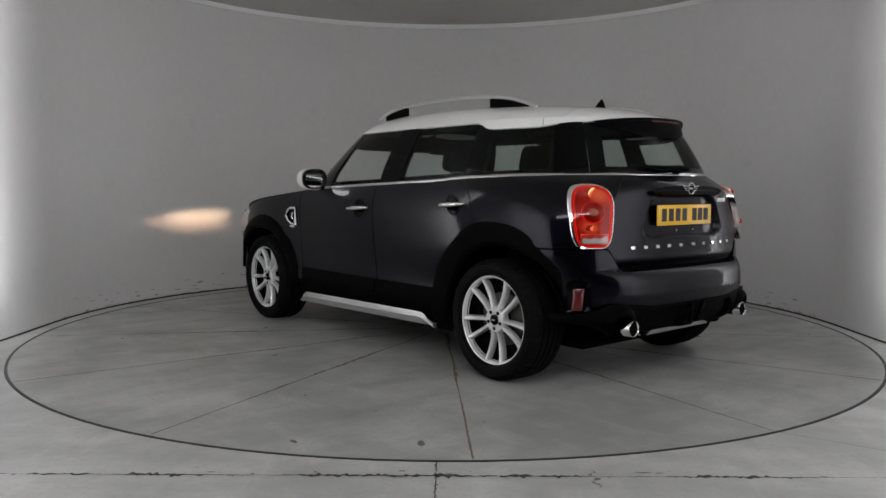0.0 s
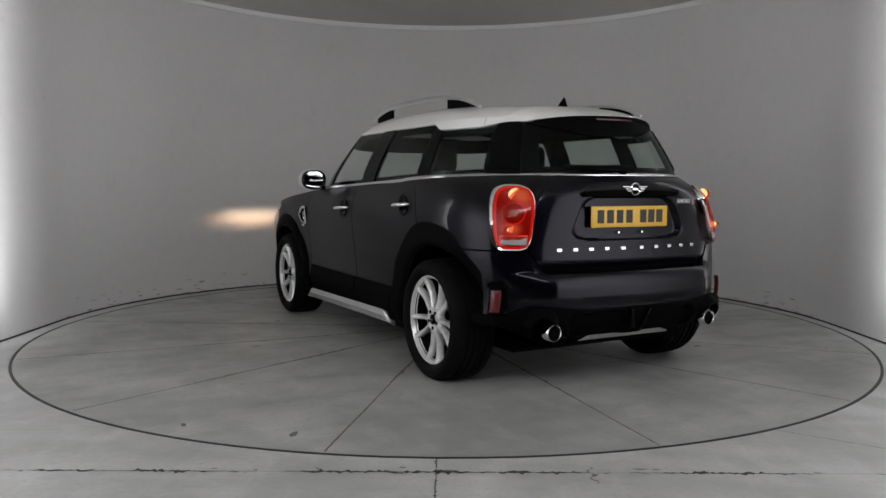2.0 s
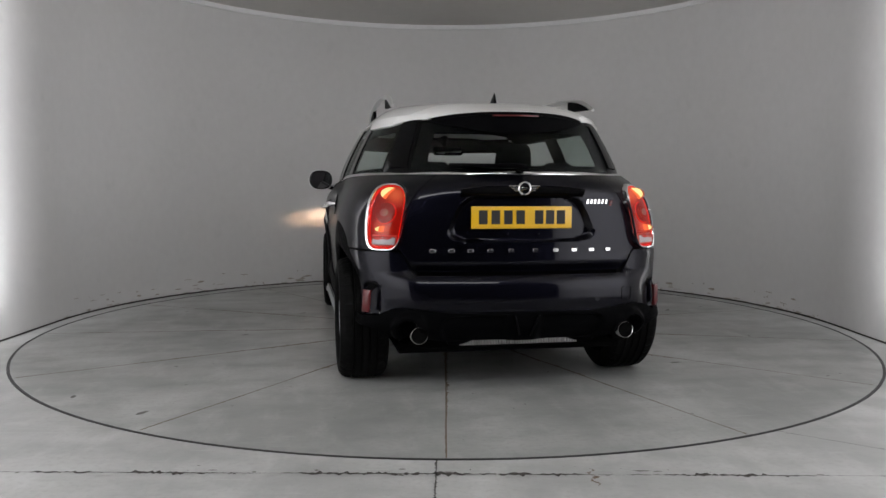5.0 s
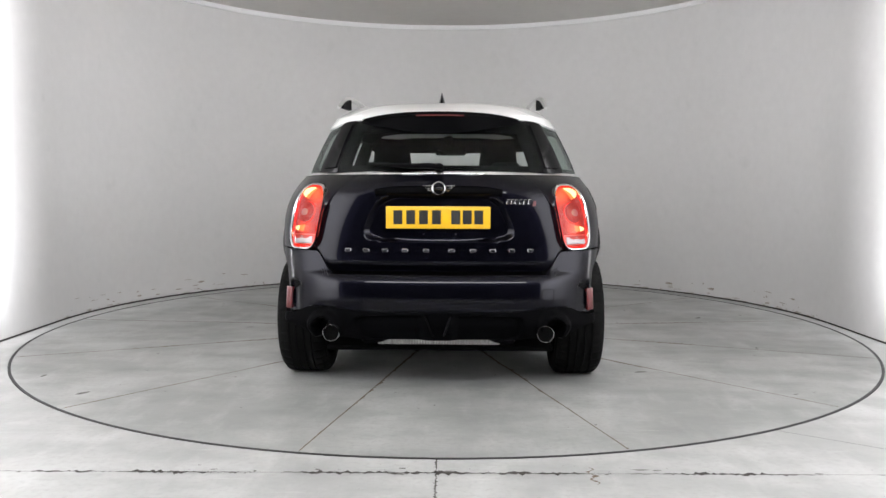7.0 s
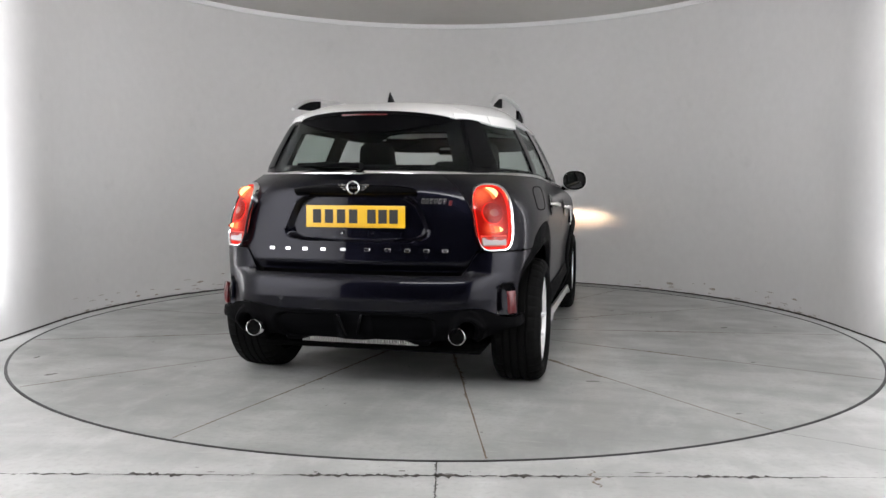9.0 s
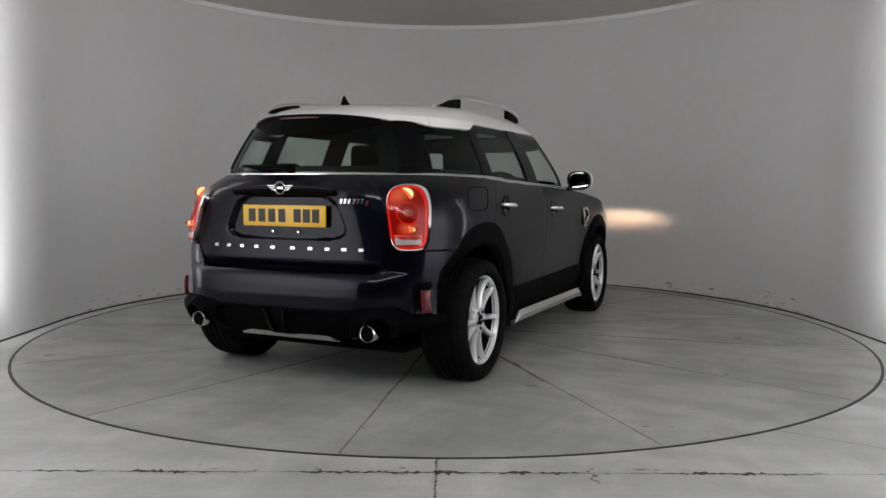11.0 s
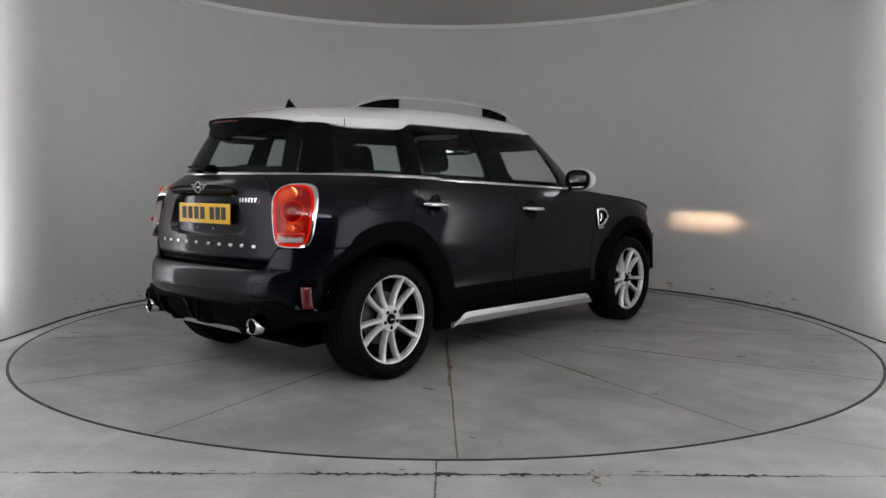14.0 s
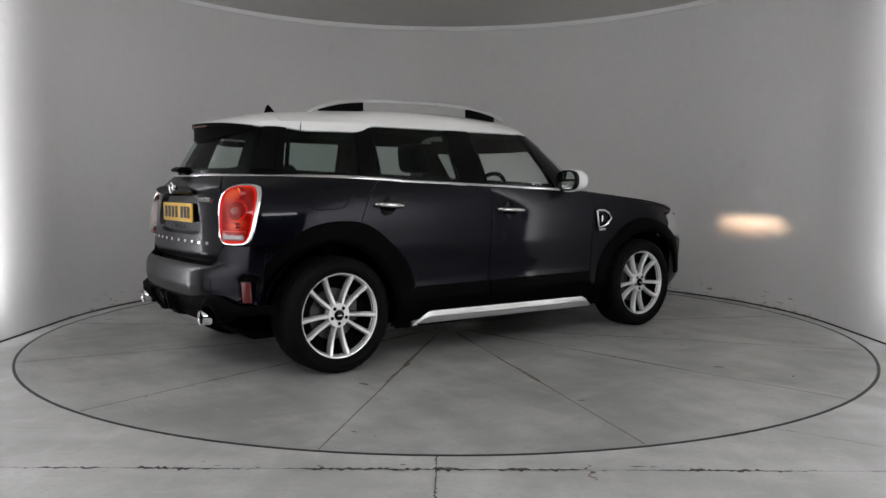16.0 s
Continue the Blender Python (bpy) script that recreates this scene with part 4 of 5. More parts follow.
def tail_lamp(sd):
    sc, zc, hs, hz = LAMP_S, LAMP_Z, LAMP_HS, LAMP_HZ

    def sk(s, z, off):
        return skin(sd * (s + LAMP_LEAN(z)), z, False, off)

    def rim(a, k):
        c, s = math.cos(a), math.sin(a)
        n = 2.7 if s > 0 else 4.2
        return sc - 0.010 * min(1.0, (1 - k) / 0.13) + hs * k * (abs(c) ** (2 / n)) * (1 if c >= 0 else -1), zc + hz * (1 - (1 - k) * hs / hz) * (abs(s) ** (2 / n)) * (1 if s >= 0 else -1)

    def proud(s):
        return lerp(0.020, 0.002, min(1, max(0, (s - sc + hs) / (2 * hs))))

    def at(a, k, off):
        s, z = rim(a, k)
        return sk(s, z, off + proud(s))

    bez = [(1.0, 0.0), (1.0, 0.014), (0.965, 0.021), (0.905, 0.019), (0.885, 0.008), (0.885, -0.02)]
    bm = bmesh.new()
    n = 64
    rows = [[bm.verts.new(at(math.tau * i / n, k, o)) for k, o in bez] for i in range(n)]
    for i in range(n):
        for j in range(len(bez) - 1):
            bm.faces.new((rows[i][j], rows[i][j + 1], rows[(i + 1) % n][j + 1], rows[(i + 1) % n][j]))
    bmesh.ops.recalc_face_normals(bm, faces=bm.faces)
    lamp = part("tail_lamp", bm, CHROME, CAR, "tail lamp with chrome surround, lit red")
    # red reflector tray, the light it catches from the bulbs painted in as emission
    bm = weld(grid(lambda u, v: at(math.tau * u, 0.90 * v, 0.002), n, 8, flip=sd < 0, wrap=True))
    part("reflector_tray", thick(bm, 0.004), GLOW_TRAY, lamp, "red reflector bowl, bulb glow painted into its emission")
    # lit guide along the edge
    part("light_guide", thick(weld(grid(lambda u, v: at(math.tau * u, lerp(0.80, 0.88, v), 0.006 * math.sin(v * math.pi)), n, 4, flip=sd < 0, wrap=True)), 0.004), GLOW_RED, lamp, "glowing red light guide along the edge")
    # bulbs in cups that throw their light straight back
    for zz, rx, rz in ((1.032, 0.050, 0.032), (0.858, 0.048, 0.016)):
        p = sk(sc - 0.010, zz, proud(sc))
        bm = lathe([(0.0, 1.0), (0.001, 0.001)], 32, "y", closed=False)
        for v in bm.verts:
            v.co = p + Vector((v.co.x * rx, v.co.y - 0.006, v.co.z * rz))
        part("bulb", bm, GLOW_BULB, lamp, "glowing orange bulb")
        bm = lathe([(0.008, 1.0), (-0.022, 1.03), (-0.022, 1.07), (0.008, 1.05)], 32, "y")
        for v in bm.verts:
            v.co = p + Vector((v.co.x * rx, v.co.y, v.co.z * rz))
        part("bulb_cup", bm, RED_PLASTIC, lamp)
    # round middle lens, a faint glow put into its emission
    def eye(u, v):
        a = math.tau * u
        r = 0.046 * v
        return sk(sc - 0.010 + r * math.cos(a), 0.936 + r * math.sin(a), proud(sc + r * math.cos(a)) + 0.004 + 0.010 * math.cos(v * math.pi / 2))
    part("round_lens", thick(weld(grid(eye, 40, 8, flip=sd < 0, wrap=True)), 0.012), GLOW_EYE, lamp, "round dark red lens with painted glow")
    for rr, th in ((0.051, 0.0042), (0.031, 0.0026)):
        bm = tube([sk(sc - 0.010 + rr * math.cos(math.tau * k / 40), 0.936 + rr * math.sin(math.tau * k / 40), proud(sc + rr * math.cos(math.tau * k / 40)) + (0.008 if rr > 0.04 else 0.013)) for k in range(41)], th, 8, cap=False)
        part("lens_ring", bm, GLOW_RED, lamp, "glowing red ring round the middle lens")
    # reversing lamp at the foot, with a grey frame
    def rev(grow, off):
        def f(u, v):
            e = 2 * u - 1
            corner = 0.006 * (abs(e) ** 6) * abs(2 * v - 1) ** 6
            s = sc - 0.014 + (0.064 + grow) * e * (1 - corner * 4)
            return sk(s, 0.781 - grow + (0.042 + 2 * grow) * v, proud(s) + off + 0.004 * math.sin(u * math.pi) ** 0.4 * math.sin(v * math.pi) ** 0.4)
        return f
    rl = part("reversing_lens", thick(grid(rev(0.0, 0.017), 14, 8, flip=sd < 0), 0.012), WHITE_LENS, lamp, "frosted white reversing lens")
    part("lens_frame", thick(grid(rev(0.006, 0.011), 14, 8, flip=sd < 0), 0.008), SATIN, rl, "grey frame of the reversing lens")
    for k in range(4):
        z = 0.787 + 0.010 * k
        part("lens_rib", tube([sk(sc - 0.066, z, proud(sc - 0.066) + 0.018), sk(sc - 0.014, z, proud(sc - 0.014) + 0.0215), sk(sc + 0.038, z, proud(sc + 0.038) + 0.018)], 0.0018, 6), WHITE_LENS, rl)
    # outer cover
    def cover(u, v):
        return at(math.tau * u, 0.89 * v, 0.014 + 0.010 * math.cos(v * math.pi / 2))
    part("lens_cover", weld(grid(cover, n, 8, flip=sd < 0, wrap=True)), RED_LENS, lamp, "clear red outer lens")


def greenhouse():
    top_edge = 1.452
    for side in (1, -1):
        yq, yd = 0.16, 0.30
        S = lambda y: s_of_y(y, True)
        base = lambda s: belt_s(s, True) + 0.004
        # white roof flank: deep over the rear quarter, shallow over the doors
        roof_low = lambda s: lerp(1.398, 1.440, ease(0.20, 0.34, ref(s, True)[1])) + 0.026 * ease(-0.12, -0.34, ref(s, True)[1])
        sl = lambda y, k: (lambda z: S(y - k * (z - 1.25)))
        glass_lo = lambda s: base(s) + 0.030
        g_top = lambda s: roof_low(s) - 0.042
        x_rg = s_of_x(0.525, True)
        # C-pillar, in gloss black
        panel("rear_pillar", lambda z: x_rg + 0.004, sl(-0.24, 0.10), base, roof_low, BLACK_GLOSS, side=side, upper=True, ns=16, nz=12)
        panel("pillar_trim", lambda z: x_rg + 0.02 , lambda z: x_rg + 0.13 - 0.06 * (z - 1.25), lambda s: base(s) + 0.03, lambda s: roof_low(s) - 0.02, BLACK_GLOSS, side=side, upper=True, ns=8, nz=10, off=0.008)
        window(side, "quarter_window", sl(-0.235, 0.10), sl(0.185, 0.03), glass_lo, lambda s: g_top(s) - 0.005, base, roof_low, PRIVACY_GLASS)
        panel("pillar", sl(0.188, 0.03), sl(0.30, 0.03), base, roof_low, BLACK_GLOSS, side=side, upper=True, ns=6, nz=12, off=0.001)
        window(side, "rear_door_window", sl(0.303, 0.03), sl(0.90, 0.10), glass_lo, g_top, base, roof_low, PRIVACY_GLASS)
        panel("pillar", sl(0.903, 0.10), sl(1.10, 0.12), base, roof_low, BLACK_GLOSS, side=side, upper=True, ns=6, nz=12, off=0.001)
        window(side, "front_door_window", sl(1.103, 0.12), sl(1.70, 0.0), glass_lo, g_top, base, roof_low, SIDE_GLASS)
        # A-pillar
        panel("front_pillar", sl(1.703, 0.0), sl(1.93, 0.0), lambda s: base(s) - 0.03, roof_low, BLACK_GLOSS, side=side, upper=True, ns=8, nz=14, off=0.001)
        panel("roof_flank", S(-0.172), S(2.12), roof_low, top_edge, WHITE, side=side, upper=True, ns=60, nz=6, off=0.006, depth=0.02)
        panel("spoiler_flank", s_of_x(0.50, True), S(-0.178), roof_low, top_edge, WHITE, side=side, upper=True, ns=24, nz=6, off=0.006, depth=0.02)
        mirror(side)
        rail(side)
    # windscreen, nearly upright in plan but far away
    end = HIGH[-1, 0]
    sA = s_of_y(1.935, True)
    bm = grid(lambda u, v: skin(lerp(sA, 2 * end - sA, u) if lerp(sA, 2 * end - sA, u) <= end else -(2 * end - lerp(sA, 2 * end - sA, u)), 1.03 + 0.40 * v, True, -0.004), 30, 8)
    part("windscreen", weld(bm), SIDE_GLASS, CAR, "tinted windscreen")
    bm = grid(lambda u, v: skin(lerp(sA, 2 * end - sA, u) if lerp(sA, 2 * end - sA, u) <= end else -(2 * end - lerp(sA, 2 * end - sA, u)), 1.36 + 0.10 * v, True, 0.0), 30, 3)
    part("header_rail", thick(weld(bm), 0.02), BLACK_GLOSS, CAR)
    # rear window in the tailgate
    x_rg = s_of_x(0.525, True)
    bm = grid(lambda u, v: skin(lerp(-x_rg, x_rg, u), 1.145 + 0.27 * v, True, 0.0), 40, 12)
    part("rear_window", bm, PRIVACY_GLASS, CAR, "dark tinted rear window")
    for nm, f in (("window_band", lambda u, v: skin(lerp(-x_rg, x_rg, u), 1.146 + 0.030 * v, True, -0.006)), ("window_band", lambda u, v: skin(lerp(-x_rg, x_rg, u), 1.350 + 0.07 * v, True, -0.006))):
        part(nm, thick(grid(f, 40, 4), 0.006), BLACK_GLOSS, CAR, "black border of the rear window")
    for sd in (1, -1):
        bm = grid(lambda u, v: skin(sd * lerp(x_rg - 0.085 - 0.02 * v, x_rg, u), 1.146 + 0.27 * v, True, -0.006), 6, 10, flip=sd < 0)
        part("window_band", thick(bm, 0.006), BLACK_GLOSS, CAR, "black border of the rear window")
    roof(top_edge)
    wiper()


def window(side, name, s0, s1, zlo, zhi, base, top, glass):
    w = panel(name, lambda z: s0(z) + 0.0, s1, base, top, glass, side=side, upper=True, ns=14, nz=10, off=-0.004, depth=0.003)
    # black border, painted ceramic: four strips a little behind the pane
    m = 0.026
    panel("border", s0, s1, base, zlo, BLACK_GLOSS, parent=w, side=side, upper=True, ns=14, nz=2, off=-0.009, depth=0.004)
    panel("border", s0, s1, zhi, top, BLACK_GLOSS, parent=w, side=side, upper=True, ns=14, nz=3, off=-0.009, depth=0.004)
    panel("border", s0, lambda z: s0(z) + m, zlo, zhi, BLACK_GLOSS, parent=w, side=side, upper=True, ns=2, nz=8, off=-0.009, depth=0.004)
    panel("border", lambda z: s1(z) - m, s1, zlo, zhi, BLACK_GLOSS, parent=w, side=side, upper=True, ns=2, nz=8, off=-0.009, depth=0.004)
    return w


roof_mid = curve([(-0.50, 1.452), (-0.35, 1.490), (-0.16, 1.527), (0.2, 1.548), (0.6, 1.565), (1.0, 1.565), (1.35, 1.547), (1.66, 1.510), (1.84, 1.470)])


def roof(edge):
    """Crowned roof skin; the rear piece belongs to the spoiler."""
    end = HIGH[-1, 0]

    def xz(x_out, y, k):
        zc = roof_mid(y)
        ze = min(edge, zc - 0.002)
        return C(x_out * k, y, ze + (zc - ze) * (1 - abs(k) ** lerp(3.2, 8.0, ease(-0.2, 0.35, y))))

    t = np.array([[*plan(p, edge, True)] for p in np.linspace(0.02, 2.999, 700)])

    def half(y):
        return float(np.interp(y, t[:, 1], t[:, 0]))

    y_gap, y_end = -0.175, 1.815
    bm = grid(lambda u, v: xz(half(lerp(y_gap, y_end, v)) + 0.006, lerp(y_gap, y_end, v), 2 * u - 1), 30, 44)
    part("roof", thick(bm, 0.02), WHITE, CAR, "white painted roof")
    # spoiler: continues the roof past the window
    sp_half = curve([(-0.50, 0.505), (-0.40, 0.545), (-0.30, 0.585), (-0.18, half(-0.175) + 0.006)])

    def spo(u, v):
        y = lerp(-0.492, y_gap - 0.004, v)
        k = 2 * u - 1
        bow = 0.21 * (1 - v) * abs(k) ** 2.0
        w = lerp(half(y + 0.21 * (1 - v)) + 0.004, sp_half(y), 0.25 * (1 - v))
        zc = roof_mid(y)
        ze = lerp(1.424, edge - 0.001, v)
        return C(w * k, y + bow, ze + (zc - ze) * (1 - abs(k) ** 3.2))
    bm = grid(spo, 36, 14)
    sp = part("spoiler", thick(bm, 0.018), WHITE, CAR, "white roof spoiler over the rear window")
    # black underside, sloping down to the glass
    def under(u, v):
        k = 2 * u - 1
        p = spo(u, 0.02)
        q = skin(0.52 * k, 1.345 + 0.068 * k * k, True, 0.004)
        p = p - Vector((0, -0.004, 0.020))
        r = p.lerp(q, v)
        r.z -= 0.020 * math.sin(v * math.pi) * (1 - abs(k) ** 4)
        return r
    part("spoiler_underside", thick(grid(under, 30, 8, flip=True), -0.008), PLASTIC, sp, "black spoiler underside")
    def lip(u, v):
        k = 2 * u - 1
        p = spo(lerp(0.03, 0.97, u), 0.0)
        return p + Vector((0, -0.002, -0.004 - 0.015 * v))
    part("spoiler_lip", thick(grid(lip, 30, 3), 0.01), PLASTIC, sp)
    def brake(u, v):
        p = spo(lerp(0.36, 0.64, u), 0.0)
        return p + Vector((0, -0.007, -0.006 - 0.020 * v))
    part("brake_light", thick(grid(brake, 12, 2), 0.004), RED_DARK, sp, "unlit red high brake light")
    # headliner
    bm = grid(lambda u, v: xz(half(lerp(-0.30, 1.55, v)) * 0.94, lerp(-0.30, 1.55, v), 2 * u - 1) - Vector((0, 0, 0.055)), 12, 12, flip=True)
    part("headliner", thick(bm, 0.01), FABRIC, CAR)
    # aerial fin
    bm = bmesh.new()
    prof = [(-0.075, 0.0, 0.020), (-0.070, 0.02, 0.013), (-0.055, 0.060, 0.004), (-0.044, 0.071, 0.003), (-0.034, 0.062, 0.004), (0.0, 0.026, 0.010), (0.055, 0.006, 0.014), (0.075, 0.0, 0.012)]
    n = len(prof)
    z0 = 1.527
    rows = []
    for sx in (-1, 1):
        rows.append([bm.verts.new(C(sx * w * 0.45, 0.01 + y, z0 + z)) for y, z, w in prof])
    foot = [[bm.verts.new(C(sx * 0.024 * math.sin(math.pi * (0.12 + 0.76 * i / (n - 1))), 0.01 + lerp(-0.075, 0.08, i / (n - 1)), z0 - 0.004)) for i in range(n)] for sx in (-1, 1)]
    bm.faces.new(rows[0])
    bm.faces.new(rows[1][::-1])
    for i in range(n - 1):
        bm.faces.new((rows[0][i], rows[1][i], rows[1][i + 1], rows[0][i + 1]))
        for k in (0, 1):
            bm.faces.new((rows[k][i], rows[k][i + 1], foot[k][i + 1], foot[k][i]))
    bmesh.ops.recalc_face_normals(bm, faces=bm.faces)
    part("aerial", bm, BLACK_GLOSS, CAR, "black shark fin aerial", angle=60)


def rail(side):
    x = lambda u: side * (0.585 - 0.02 * u)
    zr = curve([(0.0, 1.512), (0.05, 1.540), (0.14, 1.578), (0.3, 1.605), (0.55, 1.616), (0.8, 1.604), (0.92, 1.576), (1.0, 1.536)])
    pts = [C(x(k / 30), lerp(-0.05, 1.47, k / 30), zr(k / 30)) for k in range(31)]
    r = part("roof_rail", tube(pts, [0.010 + 0.006 * math.sin(min(1, k / 4, (30 - k) / 4) * math.pi / 2) for k in range(31)], 10, squash=0.85), SATIN, CAR, "satin silver roof rail")
    for a, b in ((0.05, 0.25), (0.79, 0.95)):
        def foot(u, v):
            t = lerp(a, b, u)
            y = lerp(-0.05, 1.47, t)
            return C(x(t) + side * 0.004, y, lerp(roof_mid(y) - 0.022, zr(t) - 0.004, v))
        part("rail_foot", thick(grid(foot, 14, 3, flip=side < 0), 0.02), PLASTIC, r, "black rail foot")


def mirror(side):
    """Door mirror: white cap in front, black shell and glass behind."""
    cx, cy, cz = 0.925, 1.81, 1.118
    def shell(u, v):
        a = math.tau * u
        r = math.sin(v * math.pi / 2) ** 0.55
        x = 0.085 * r * (abs(math.cos(a)) ** 0.8) * (1 if math.cos(a) >= 0 else -1)
        z = 0.071 * r * (abs(math.sin(a)) ** 0.8) * (1 if math.sin(a) >= 0 else -1)
        y = 0.125 * math.cos(v * math.pi / 2)
        return C(side * (cx + x), cy + y - 0.03 + 0.012 * x / 0.085, cz + z)
    bm = weld(grid(shell, 32, 12, flip=side > 0, wrap=True))
    m = part("mirror_cap", thick(bm, 0.008), WHITE, CAR, "white door mirror cap")
    def rim(u, v):
        a = math.tau * u
        k, yy = [(1.0, 0.0), (1.03, -0.012), (1.01, -0.030), (0.90, -0.036), (0.86, -0.028), (0.86, 0.01)][round(v * 5)]
        x = 0.085 * k * (abs(math.cos(a)) ** 0.8) * (1 if math.cos(a) >= 0 else -1)
        z = 0.071 * k * (abs(math.sin(a)) ** 0.8) * (1 if math.sin(a) >= 0 else -1)
        return C(side * (cx + x), cy + yy - 0.03 + 0.012 * x / 0.085, cz + z)
    part("mirror_rim", weld(grid(rim, 32, 5, flip=side < 0, wrap=True)), BLACK_GLOSS, m, "gloss black mirror rim")
    def glass(u, v):
        a = math.tau * u
        x = 0.076 * v * (abs(math.cos(a)) ** 0.8) * (1 if math.cos(a) >= 0 else -1)
        z = 0.062 * v * (abs(math.sin(a)) ** 0.8) * (1 if math.sin(a) >= 0 else -1)
        return C(side * (cx + x), cy - 0.052 - 0.02 * x, cz + z)
    part("mirror_glass", thick(weld(grid(glass, 32, 3, flip=side < 0, wrap=True)), 0.004), MIRROR_GLASS, m)
    part("mirror_arm", tube([C(side * 0.80, 1.83, 1.052), C(side * 0.84, 1.81, 1.058), C(side * 0.90, 1.80, 1.066)], [0.028, 0.024, 0.022], 12, squash=0.7), BLACK_GLOSS, m)


def wiper():
    p = lambda x, z, o: skin(s_of_x(abs(x), True) * (1 if x > 0 else -1), z, True, o)
    arm = part("rear_wiper", tube([p(0.02, 1.165, 0.045), p(-0.05, 1.172, 0.050), p(-0.16, 1.170, 0.036), p(-0.30, 1.182, 0.018)], [0.026, 0.026, 0.019, 0.006], 10, squash=0.6), PLASTIC, CAR, "black rear wiper arm")
    part("blade", tube([p(-0.345, 1.180, 0.012), p(-0.20, 1.178, 0.014), p(-0.06, 1.178, 0.012)], 0.007, 8), RUBBER, arm)
    part("pivot", tube([p(0.0, 1.166, -0.01), p(0.0, 1.166, 0.050)], 0.021, 16), PLASTIC, arm)


def body_front():
    # bonnet
    def bon(u, v):
        y = lerp(1.98, 3.36, v)
        k = 2 * u - 1
        ze = bonnet_edge(y)
        x = skin(s_of_y(min(y, 3.22)), min(ze, 1.04)).x + AXIS_X
        x *= 1 - 0.25 * ease(3.15, 3.40, y)
        return C(k * (x - 0.012), y, ze + 0.004 + 0.055 * (1 - abs(k) ** 2.4) * (1 - 0.5 * v))
    part("bonnet", thick(grid(bon, 24, 24), 0.012), PAINT, CAR, "dark grey metallic bonnet")
    sf = s_of_y(3.20)
    end = LOW[-1, 0]
    wrap = lambda s: s if s <= end else -(2 * end - s)
    bm = grid(lambda u, v: skin(wrap(lerp(s_of_y(2.985), 2 * end - s_of_y(2.985), u)), 0.22 + 0.435 * v, False, 0.003), 50, 10)
    part("front_bumper", thick(weld(bm), 0.016), PAINT, CAR, "dark grey front bumper")
    bm = grid(lambda u, v: skin(wrap(lerp(sf + 0.34, 2 * end - sf - 0.34, u)), 0.62 + 0.22 * v, False, -0.01), 30, 6)
    part("grille", thick(weld(bm), 0.016), BLACK_GLOSS, CAR)
    for sd in (1, -1):
        head_lamp(sd)


